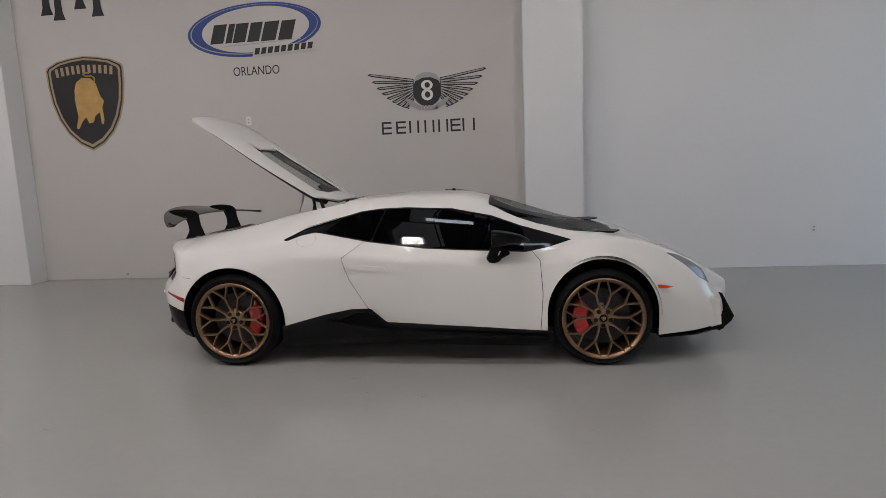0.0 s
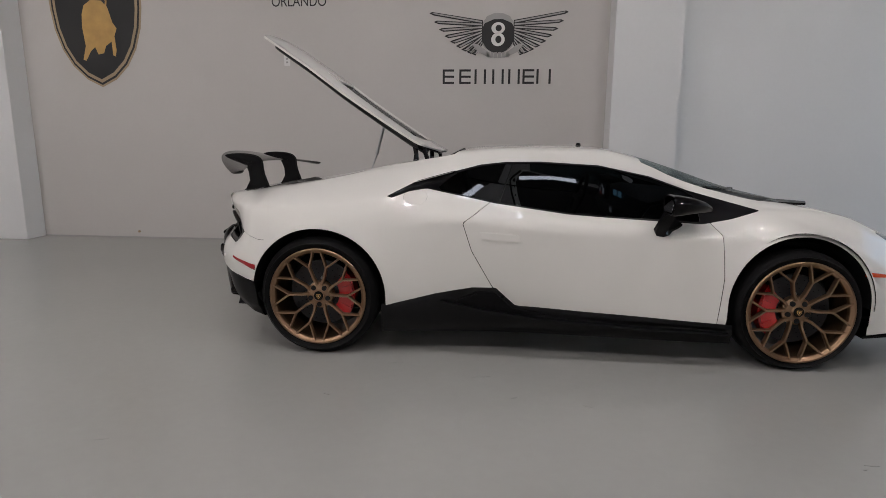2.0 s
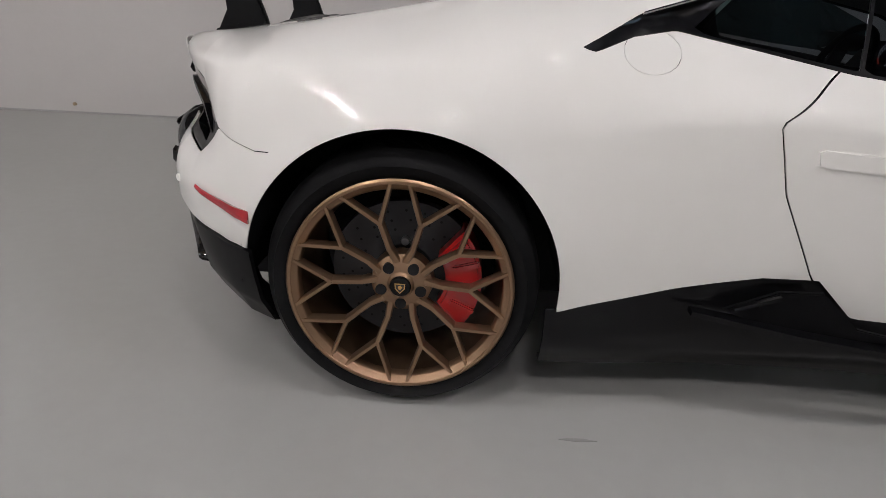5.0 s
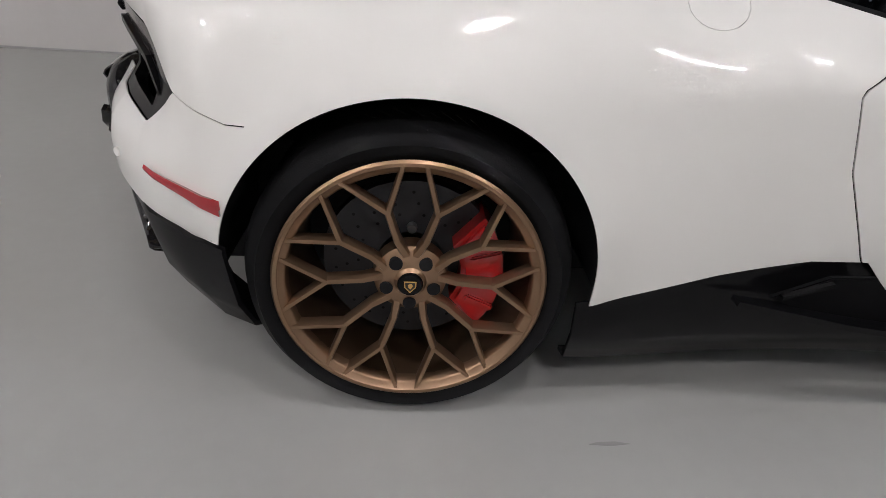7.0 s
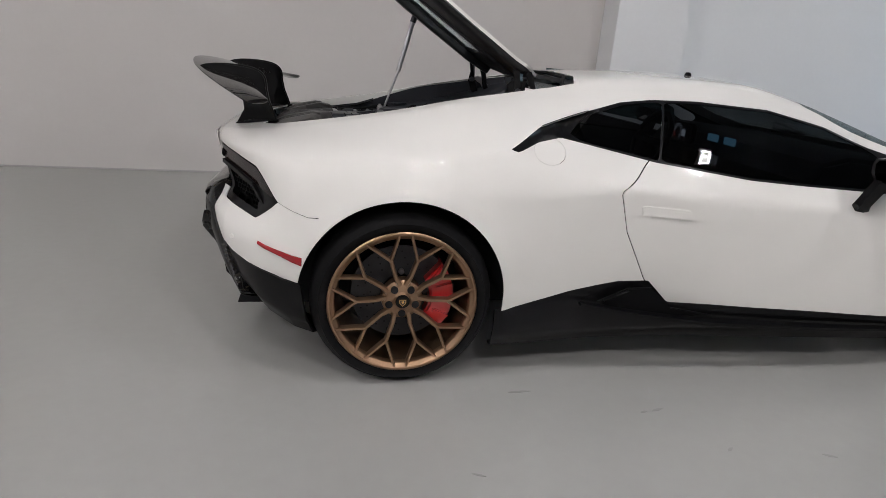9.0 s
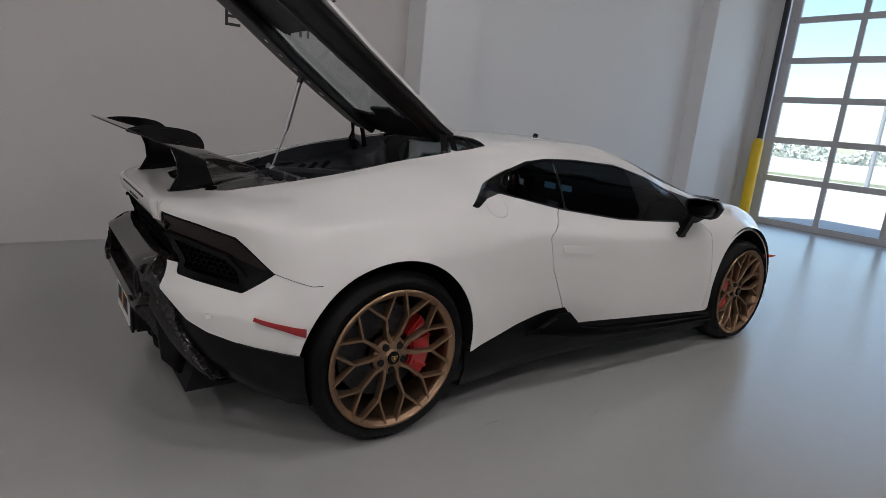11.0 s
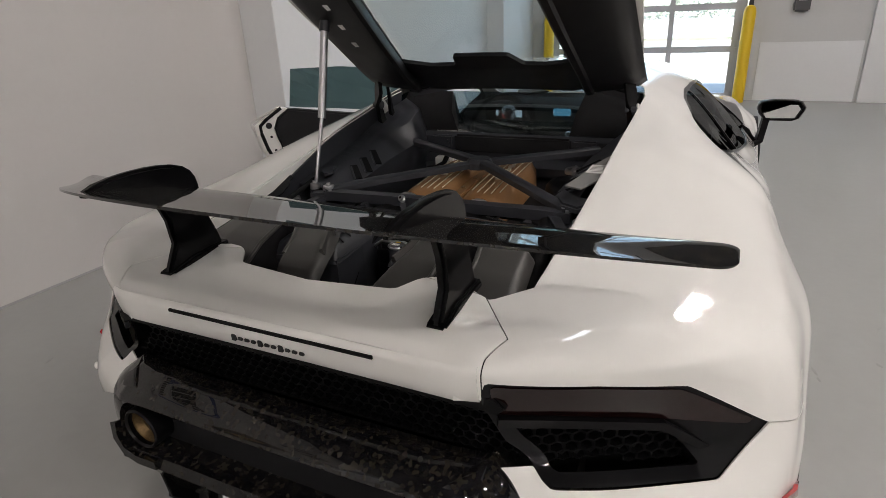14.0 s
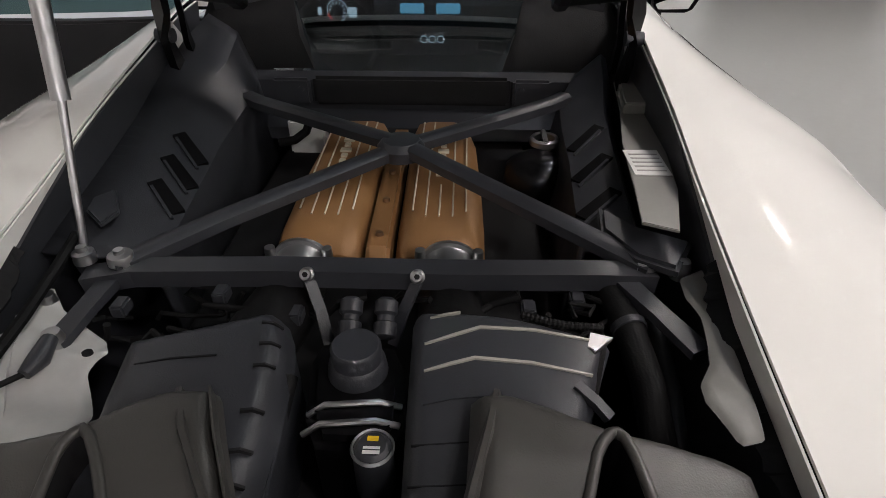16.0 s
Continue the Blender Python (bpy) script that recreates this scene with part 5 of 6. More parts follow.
# air boxes: rolled tops, walls, ribs and seams
# pale grey for three of the right box's ribs
rib_pale = material("pale_rib_grey", (.34, .325, .29), .30, mottle=.2, scale=20)
MD = material("matt_black_duct", (.044, .0425, .040), .42, mottle=.12, scale=10, bump=.15, bump_scale=500)
BOX_R = [(-.105, -.080), (-.105, -.14), (-.108, -.185), (-.125, -.26), (-.145, -.328), (-.247, -.288), (-.30, -.27), (-.42, -.25), (-.42, -.085), (-.27, -.080), (-.124, -.076)]
BOX_L = [(-.163, .288), (-.135, .20), (-.100, .110), (-.112, .092), (-.145, .076), (-.185, .066), (-.30, .056), (-.42, .052), (-.44, .25), (-.285, .265)]
for outline, lean in ((BOX_R, -1), (BOX_L, 1)):
    top_z = lambda x, y: .897 - .06 * max(0, -.26 - x) - (.10 * max(0, abs(y) - .22) if lean < 0 else .05 * max(0, abs(y) - .20))
    abx = field("air_box", outline, top_z, CS, car, "black ribbed air filter box", roll=.032 if lean > 0 else .02, drop=.04 if lean > 0 else .022, thick=.004)
    c = np.array(outline).mean(0)
    part("box_wall", prism([tuple(c + (np.array(p) - c) * .985) for p in outline], .66, .858, "xy"), CS, abx)
    if lean < 0:
        for pts, h, m_ in (([(-.13, -.099), (-.123, -.118), (-.117, -.137)], .0040, rib_pale), ([(-.177, -.095), (-.160, -.130), (-.145, -.162), (-.147, -.23), (-.156, -.304)], .0042, rib_pale),
                           ([(-.221, -.097), (-.208, -.128), (-.198, -.155), (-.204, -.22), (-.214, -.290)], .0042, rib_pale), ([(-.269, -.098), (-.259, -.13), (-.255, -.167)], .0036, CS),
                           ([(-.318, -.090), (-.312, -.15)], .003, M["dark"]), ([(-.362, -.090), (-.358, -.15)], .003, M["dark"])):
            part("box_rib", sweep([(x, y, top_z(x, y) + (.0005 if m_ is not M["dark"] else -.001)) for x, y in pts], [rect(h * (.5 if i in (0, len(pts) - 1) else 1), h) for i in range(len(pts))]), m_, abx, "raised rib")
    else:
        for x, y in ((-.140, .092), (-.178, .084), (-.214, .080), (-.279, .074), (-.329, .071), (-.366, .068)):
            d_ = [float(inside_poly([(x - .3 * q, y + q)], outline)[0]) for q in (.020, .008, -.002)]
            part("box_notch", sweep([(x - .3 * q, y + q, .8985 - .04 * max(0, 1 - d / .032) ** 2.2) for q, d in zip((.020, .008, -.002), d_)], rect(.0035, .004)), M["dark"], abx, "dark notch")
        part("box_seam", sweep([(-.219, .241, .894), (-.211, .20, .8975), (-.204, .149, .8975)], rect(.002, .003)), M["dark"], abx, "fine seam")
part("box_bracket", prism([(-.142, -.300), (-.150, -.326), (-.176, -.300), (-.168, -.292)], .884, .892, "xy", .001), M["steel"], car, "bent steel bracket")
part("box_clip", sweep([(-.150, -.318, .885), (-.20, -.302, .876), (-.245, -.288, .868)], rect(.006, .006)), M["rubber"], car, "black spring clip")
part("clip_lever", sweep([(-.232, -.268, .893), (-.250, -.288, .886), (-.262, -.302, .876)], rect(.012, .010)), CS, car, "black clip lever")
hose_pts = [(-.118 - .012 * math.sin(t * 3.1), -.215 - .105 * t, .897 - .018 * t * t) for t in np.linspace(0, 1, 40)]
part("corrugated_hose", tube(hose_pts, [.0045 + .0012 * (i % 2) for i in range(40)], 8), M["rubber"], car, "thin corrugated hose", smooth=True)
part("bay_hose", tube([(-.02, -.345, .87), (-.10, -.362, .862), (-.18, -.372, .84), (-.26, -.375, .80), (-.36, -.36, .74)], .021, 16), M["rubber"], car, "thick black hose", smooth=True)
part("hose_clamp", lathe([(.022, -.006), (.024, -.005), (.024, .005), (.022, .006)], 20, "x"), CS, car, "black hose clamp", smooth=True, m=Matrix.Translation((-.10, -.362, .862)) @ pose(0, 0, 0, 0, -10, 10))
part("bay_tube", tube([(.0, -.40, .86), (-.08, -.405, .85), (-.17, -.408, .82), (-.28, -.40, .78)], .012, 12), CS, car, "black tube", smooth=True)
part("bay_rod", tube([(-.01, .30, .872), (-.02, .0, .876), (-.03, -.30, .868), (-.10, -.39, .872)], .004, 8), M["rubber"], car, "thin black rod", smooth=True)

# rear intake ducts with arched mouths
DUCT_R = [(-.272, -.150), (-.270, -.19), (-.288, -.236), (-.312, -.288), (-.326, -.341), (-.335, -.383), (-.350, -.412), (-.43, -.420), (-.545, -.43), (-.555, -.10), (-.45, -.138), (-.376, -.145)]
DUCT_L = [(-.274, .115), (-.278, .165), (-.297, .20), (-.325, .232), (-.342, .278), (-.350, .330), (-.372, .405), (-.545, .43), (-.555, .02), (-.45, .040), (-.38, .066), (-.33, .09)]
MOUTH_R = [(-.327, -.286), (-.328, -.280), (-.337, -.272), (-.352, -.263), (-.40, -.247), (-.60, -.226), (-.60, -.322), (-.45, -.314), (-.38, -.302), (-.348, -.296), (-.333, -.292)]
MOUTH_L = [(-.340, .219), (-.348, .226), (-.37, .229), (-.42, .224), (-.60, .215), (-.60, .115), (-.45, .148), (-.40, .172), (-.368, .192), (-.348, .208)]


def duct_z(x, y):
    return .936 - .22 * max(0, -.36 - x) - .9 * max(0, -.46 - x) ** 1.5 - .16 * max(0, abs(y) - .33)


for outline, mouth, fins in ((DUCT_R, MOUTH_R, (((-.274, -.176), (-.33, -.166), (-.40, -.148), (-.47, -.136)),)),
                             (DUCT_L, MOUTH_L, (((-.283, .152), (-.342, .122), (-.41, .076), (-.48, .046)), ((-.279, .122), (-.341, .092), (-.405, .060))))):
    duct = field("intake_duct", outline, duct_z, MD, car, "matt black intake duct with arched mouth", holes=[mouth], step=.007, roll=.022, drop=.03)
    far = [i for i, p in enumerate(mouth) if p[0] < -.59]
    ring = mouth[far[1]:] + mouth[:far[0] + 1]
    dense = [tuple(np.array(a) * (1 - t) + np.array(b) * t) for a, b in zip(ring, ring[1:]) for t in (0, .33, .67)]
    dense = [(x, y) for x, y in dense if x > -.545]
    part("duct_lip", tube([(x, y, duct_z(x, y) - .001) for x, y in dense], .0055, 10), MD, duct, "rolled duct lip", smooth=True)
    c = np.array(mouth).mean(0)
    part("duct_throat", prism([tuple(p) for p in mouth], .70, .72, "xy"), M["dark"], duct)
    v_, f_ = quad_strip([[(x, y, duct_z(x, y) - .004) for x, y in dense], [(x * .97 + c[0] * .03, y * .9 + c[1] * .1, .74) for x, y in dense]])
    thicken(add_mesh("duct_wall", v_, f_, M["dark"], duct), .003)
    for k, fin in enumerate(fins):
        w = .008 if k == 0 else .0035
        sec = [(-w, -.010), (w, -.010), (w * .35, .006), (-w * .35, .006)]
        part("duct_fin", sweep([(x, y, duct_z(x, y) - (.012 if i == 0 else 0)) for i, (x, y) in enumerate(fin)], sec), MD, duct, "raised fin", smooth=True)

# coolant tank with its caps in the middle
tank = part("coolant_tank", prism([(-.13, .045), (-.16, .052), (-.25, .040), (-.29, .020), (-.29, -.06), (-.26, -.075), (-.18, -.070), (-.13, -.05)], .70, .855, "xy", .012), CB, car, "black coolant tank", smooth=True)
part("tank_cap", lathe([(0, .908), (.028, .908), (.031, .904), (.031, .885), (.035, .88), (.038, .858)], 36, "z"), CS, tank, "round black cap", smooth=True, m=Matrix.Translation((-.182, -.012, -.008)))
for x in (-.245, -.272):
    part("tank_band", tube([(x, .038, .845), (x + .004, .018, .859), (x + .010, -.045, .860), (x + .014, -.070, .847)], .0040, 8), M["steel"], tank, "steel band", smooth=True)
cap = part("oil_cap", lathe([(0, .872), (.015, .872), (.020, .868), (.022, .855), (.022, .80)], 30, "z"), CS, car, "black filler cap with ring", smooth=True, m=Matrix.Translation((-.302, -.047, 0)))
part("cap_ring", lathe([(.0205, .868), (.022, .870), (.024, .867), (.022, .863)], 30, "z", closed=True), M["alu"], cap, "pale ring", smooth=True)
part("cap_symbol", box(.004, .010, -.006, .006, .8725, .8732), M["yellow"], cap, "yellow symbol")
part("cap_bar", box(-.006, -.003, -.009, .009, .8725, .8732), M["white_print"], cap)
part("cap_bar", box(-.012, -.008, -.009, .009, .8725, .8732), M["white_print"], cap)
part("tank_pipe", tube([(-.20, .07, .86), (-.27, .075, .83), (-.33, .068, .79), (-.38, .065, .74)], .012, 12), M["rubber"], car, "black pipe", smooth=True)
for y in (.012, -.036):
    part("hose_elbow", lathe([(.012, -.03), (.016, -.028), (.016, -.01), (.012, -.008), (.012, .0), (.016, .004), (.016, .02), (.010, .025)], 16, "x"), CS, car, "ribbed hose joint", smooth=True, m=Matrix.Translation((-.092, y, .866)) @ pose(0, 0, 0, 0, -35, 0))
part("engine_block", prism([(.64, .80), (.10, .80), (.0, .78), (-.10, .76), (-.40, .70), (-.40, .60), (.64, .60)], -.30, .30, "xz", .02), M["dark"], car, "dark engine block", smooth=True)
for sgn in (-1, 1):  # rubber trunks between the throttle necks and the air boxes
    part("intake_trunk", tube([(.02, sgn * .118, .83), (-.05, sgn * .125, .832), (-.14, sgn * .14, .835)], [.046, .05, .05], 20), M["rubber"], car, "black rubber intake trunk", smooth=True)

# side mouldings: louvred box, reservoir, sticker plate
def moulding(sgn, rows, slots):
    """A moulded side panel of the bay, lofted through stations, with black strips as the shade of louvre slots."""
    fine = [[tuple(np.array(p) * (1 - t) + np.array(q) * t) for p, q in zip(r, r[1:]) for t in np.linspace(0, 1, 5)[:-1]] + [r[-1]] for r in rows]
    v_, f_ = quad_strip([[(x, sgn * y, z) for x, y, z in r] for r in fine])
    ob = thicken(add_mesh("side_moulding", v_, f_ if sgn > 0 else [q[::-1] for q in f_], CS, car, "black louvred side moulding"), .006)
    ob.data.set_sharp_from_angle(angle=radians(14))
    for p, q in slots:
        # no slot is cut: a raised black strip draws its shaded depth
        part("louvre", sweep([(p[0], sgn * p[1], p[2] + .003), (q[0], sgn * q[1], q[2] + .004)], rect(.024, .008)), M["mesh_black"], ob, "black strip for the shade in a louvre slot")
        part("louvre_lip", sweep([(p[0] - .017, sgn * (p[1] - .002), p[2] + .003), (q[0] - .017, sgn * (q[1] + .002), q[2] + .004)], rect(.005, .008)), CS, ob, "raised louvre lip")



sx = (-.02, .10, .22, .34, .48, .60, .70)
moulding(1, [list(zip(sx, (.47, .48, .485, .49, .49, .48, .46), (.905, .925, .945, .97, 1.01, 1.05, 1.08))),
             list(zip(sx, (.40, .405, .415, .43, .42, .40, .40), (.90, .915, .93, .945, .97, 1.0, 1.04))),
             list(zip(sx, (.37, .375, .39, .40, .395, .385, .39), (.90, .912, .926, .938, .955, .975, 1.0))),
             list(zip(sx, (.315, .32, .33, .34, .345, .35, .37), (.885, .895, .905, .915, .925, .93, .94))),
             list(zip(sx, (.30, .30, .305, .31, .315, .32, .34), (.74,) * 7))],
         [((.325, .405, .942), (.255, .34, .912)), ((.245, .395, .933), (.178, .33, .904)), ((.168, .385, .924), (.105, .325, .898))])
sx = (.04, .16, .30, .45, .58, .68)
moulding(-1, [list(zip(sx, (.41, .415, .425, .435, .455, .46), (.88, .89, .905, .93, .96, .99))),
              list(zip(sx, (.40, .405, .412, .42, .44, .45), (.898, .91, .925, .945, .97, 1.0))),
              list(zip(sx, (.325, .33, .34, .345, .355, .40), (.885, .895, .905, .912, .922, .95))),
              list(zip(sx, (.30, .30, .305, .31, .32, .36), (.72,) * 6))],
         [((.40, .405, .937), (.34, .345, .910)), ((.29, .40, .926), (.23, .338, .902)), ((.18, .395, .914), (.12, .33, .894))])
tray = part("side_plate", prism([(.60, -.47), (.58, -.525), (.40, -.508), (.25, -.485), (.10, -.463), (-.02, -.43), (.0, -.385), (.10, -.398), (.26, -.415), (.42, -.445)], .962, .967, "xy", .001), M["bare_metal"], car, "bare metal side plate")
part("plate_step", prism([(.40, -.445), (.57, -.468), (.56, -.52), (.40, -.505)], .967, .990, "xy", .004), M["bare_metal"], tray, "raised step")
part("sticker", box(.140, .232, -.466, -.408, .9675, .969), M["white_print"], tray, "white printed label")
for k in range(5):
    part("sticker_line", box(.152 + k * .015, .156 + k * .015, -.461, -.414, .9693, .9699), M["grey_print"], tray)
part("moulding_step", prism([(.425, .44), (.425, .525), (.462, .535), (.462, .435)], .90, .968, "xy", .006), CS, car, "black moulded step", smooth=True)
part("moulding_flap", prism([(.02, .398), (.06, .442), (.10, .452), (.13, .43), (.06, .39)], .925, .935, "xy", .003), CS, car, "black moulded flap")
part("corner_cover", prism([(-.05, -.43), (.02, -.47), (.06, -.40), (.12, -.355), (.05, -.345), (-.02, -.38)], .905, .925, "xy", .006), CS, car, "black corner cover", smooth=True)
res = part("reservoir", lathe([(0, .885), (.03, .885), (.05, .878), (.066, .86), (.07, .83), (.066, .74), (0, .74)], 32, "z"), CB, car, "black round fluid reservoir", smooth=True, m=Matrix.Translation((.405, -.292, -.01)))
part("reservoir_cap", lathe([(.022, .895), (.027, .898), (.031, .893), (.031, .882), (.022, .882)], 28, "z", closed=True), M["steel"], res, "chrome cap ring", smooth=True, m=Matrix.Translation((.045, -.015, .01)))
part("cap_grip", box(.012, .078, -.020, -.010, .905, .911, .002), M["steel"], res, "chrome grip")
part("pale_box", box(.565, .60, .185, .272, .79, .880, .006), M["white_print"], car, "white plastic box")
part("small_hose", tube([(.53, .285, .84), (.535, .25, .845), (.55, .225, .86), (.56, .215, .885)], .010, 10), M["rubber"], car, "bent black hose", smooth=True)
wires = random.Random(4)
for k in range(16):
    x0, y0 = wires.uniform(-.12, -.03), wires.choice((-1, 1)) * wires.uniform(.08, .34)
    p = [(x0, y0, .83)]
    for _ in range(5):
        p.append((max(-.16, min(-.01, p[-1][0] + wires.uniform(-.03, .03))), p[-1][1] + wires.uniform(-.05, .05), min(.875, max(.82, p[-1][2] + wires.uniform(-.015, .03)))))
    part("cable", tube(p, wires.uniform(.003, .0055), 7), M["rubber"], car, "black cable", smooth=True)
for x, y, z in ((-.06, .20, .872), (-.075, -.23, .868), (-.09, .33, .870), (-.05, -.30, .866), (-.085, .09, .858)):
    part("connector", box(x - .014, x + .014, y - .010, y + .010, z - .01, z + .010, .003), CS, car, "black connector")
part("bulkhead", prism([(.672, .94), (.70, .955), (.72, .70), (.672, .70)], -.44, .44, "xz", .006), CS, car, "black bulkhead panel", smooth=True)
part("bulkhead_ledge", prism([(.60, .850), (.665, .872), (.68, .83), (.60, .82)], -.40, .40, "xz", .006), CS, car, smooth=True)
part("bulkhead_pad", box(.655, .674, -.245, .225, .884, .953, .008), M["interior"], car, "padded black bulkhead panel", smooth=True)
for y in (-.252, .232):
    part("bulkhead_end", box(.655, .672, y - .09 if y < 0 else y, y if y < 0 else y + .09, .886, .948, .006), CS, car)
    part("bulkhead_button", lathe([(0, -.004), (.006, -.003), (.007, 0)], 12, "x"), CS, car, smooth=True, m=Matrix.Translation((.655, y + (-.02 if y < 0 else .02), .925)))
# rear window between bay and cabin
part("rear_window", prism([(-.33, 0), (.31, 0), (.42, .06), (.405, .172), (-.405, .172), (-.43, .06)], 0, .004, "xy", m=Matrix(((0, .42, -.9, .70), (1, 0, 0, 0), (0, .91, .42, .948), (0, 0, 0, 1)))), glass("rear_window_glass", (.55, .66, .70), rough=.02, gloss=.24), car, "sloping rear window")
part("roof_edge_seal", tube([(.70, -.44, 1.115), (.765, -.28, 1.15), (.775, 0, 1.158), (.765, .28, 1.15), (.70, .44, 1.115)], .008, 8), M["rubber"], car, "black roof edge seal", smooth=True)
part("roof_frame", sweep([(.76, -.46, 1.095), (.80, -.25, 1.128), (.805, 0, 1.136), (.80, .25, 1.128), (.76, .46, 1.095)], rect(.06, .02)), CS, car, "black roof frame")

# ---- cabin ----
seat_rows = lambda yc: [[(x, yc + y * w, z) for y in (-1, -.8, -.3, .3, .8, 1)] for x, z, w in ((1.42, .38, .24), (1.38, .42, .25), (1.0, .40, .25), (.93, .46, .25), (.86, .70, .24), (.80, .88, .22), (.78, .95, .15), (.77, 1.02, .12), (.80, 1.04, .10))]
for yc in (-.37, .37):
    v_, f_ = quad_strip(seat_rows(yc))
    thicken(add_mesh("seat", v_, f_, M["interior"], car, "black leather bucket seat"), .08)
part("dashboard", prism([(1.80, .78), (1.86, .87), (1.98, .90), (2.5, .86), (2.5, .60), (1.90, .55)], -.70, .70, "xz", .02), material("dash_leather", (.035, .036, .038), .6, mottle=.2, scale=9, bump=.3, bump_scale=350), car, "dark grey leather dashboard", smooth=True)


def glow(name, color, power):
    m = bpy.data.materials.new(name)
    m.use_nodes = True
    b = m.node_tree.nodes["Principled BSDF"]
    b.inputs["Base Color"].default_value = (0.02, 0.02, 0.02, 1)
    b.inputs["Emission Color"].default_value = (*color, 1)
    b.inputs["Emission Strength"].default_value = power
    return m


scr_w, scr_r, scr_b = glow("screen_white", (.9, .92, 1), .16), glow("screen_red", (1, .08, .05), .22), glow("screen_blue", (.25, .6, .85), .15)
clus = part("gauge_cluster", box(1.80, 1.83, .24, .54, .80, .915, .01), CB, car, "lit digital gauge cluster")
ringm = Matrix.Translation((1.797, .39, .862))
part("gauge_dial", lathe([(.040, 0), (.0435, 0)], 40, "x", arc=(-.3, 4.4)), scr_w, clus, "white dial scale", m=ringm)
part("gauge_dial_red", lathe([(.038, -.001), (.044, -.001)], 12, "x", arc=(-1.0, -.3)), scr_r, clus, "red dial scale", m=ringm)
for k in range(9):
    a = .1 + k * .48
    part("gauge_tick", box(-.001, 0, -.0025, .0025, .026, .034), scr_w, clus, m=ringm @ pose(0, 0, 0, math.degrees(a) - 90, 0, 0))
part("gauge_page", box(1.796, 1.798, .31, .345, .835, .875), scr_w, clus, "white page")
part("gauge_page", box(1.796, 1.798, .455, .47, .845, .875), scr_w, clus)
for y in (.085, -.065):
    part("centre_screen", box(1.83, 1.835, y - .05, y + .05, .845, .885, .002), scr_b, car, "pale blue lit screen")
for k in range(3):
    part("switch_ring", lathe([(.012, 0), (.016, 0)], 18, "x"), scr_w, car, "lit switch ring", m=Matrix.Translation((1.79, .035 - k * .035, .752)))
sw = part("steering_wheel", tube([(1.62 + .06 * math.sin(a), .38 + .175 * math.cos(a), .80 + .165 * math.sin(a)) for a in np.linspace(0, 2 * math.pi, 33)[:-1]], .015, 10, closed=True), M["interior"], car, "black flat steering wheel", smooth=True)
part("wheel_spoke", box(1.60, 1.64, .23, .53, .78, .82, .01), M["interior"], sw)

# ---- open driver's door ----
hinge = Vector((2.15, .90, .60))
turn = Matrix.Translation(hinge) @ Matrix.Rotation(radians(-43), 4, "Z") @ Matrix.Rotation(radians(3.6), 4, "Y") @ Matrix.Translation(-hinge)
dv, df = mirror_y(*door)
dv = np.array([turn @ Vector(p) for p in dv])
dr = thicken(add_mesh("driver_door", dv, df, CP, car, "open white driver's door"), .006)
inner = [(1.03, .862), (.965, .81), (.945, .75), (.985, .62), (1.085, .43), (1.165, .335), (2.15, .27), (2.17, .50), (2.12, .76), (1.8, .80), (1.4, .825)]
bm = prism(inner, .78, .865, "xz", .01)
bmesh.ops.transform(bm, matrix=turn, verts=bm.verts)
part("door_lining", bm, M["interior"], dr, "black door lining")
bm = prism([(.985, .872), (.90, .812), (.832, .766), (.845, .70), (.875, .614), (.995, .41), (1.10, .305), (1.17, .33), (1.09, .435), (.99, .62), (.955, .70), (.95, .755), (.97, .81), (1.03, .86)], .80, .888, "xz", .006)
bmesh.ops.transform(bm, matrix=turn, verts=bm.verts)
part("door_edge", bm, CP, dr, "white door edge")
bm = tube([(.99, .797, .866), (.90, .797, .800), (.866, .797, .764), (.872, .797, .715), (.90, .797, .63), (1.0, .797, .43), (1.10, .797, .315)], .010, 8)
bmesh.ops.transform(bm, matrix=turn, verts=bm.verts)
part("door_seal", bm, M["rubber"], dr, "black door seal", smooth=True)
bm = lathe([(0, -.004), (.016, -.004), (.018, .002)], 16, "x")
bmesh.ops.transform(bm, matrix=turn @ Matrix.Translation((.915, .798, .765)) @ pose(0, 0, 0, 0, 0, 90), verts=bm.verts)
part("door_latch", bm, M["dark"], dr, "round door latch")
for hx, hz in ((.925, .70), (.945, .62), (1.0, .53)):
    bm = lathe([(0, -.003), (.007, -.003), (.008, .002)], 10, "y")
    bmesh.ops.transform(bm, matrix=turn @ Matrix.Translation((hx, .799, hz)), verts=bm.verts)
    part("door_hole", bm, M["dark"], dr, "dark hole")
wv = [(1.05, .87, .865), (1.06, .80, 1.085), (1.35, .79, 1.10), (1.75, .79, 1.08), (2.05, .83, .95), (2.10, .85, .82), (1.6, .87, .83)]
bm = bmesh.new()
bm.faces.new([bm.verts.new(turn @ Vector(p)) for p in wv])
part("door_window", bm, M["green_glass"], dr, "green-grey door glass")


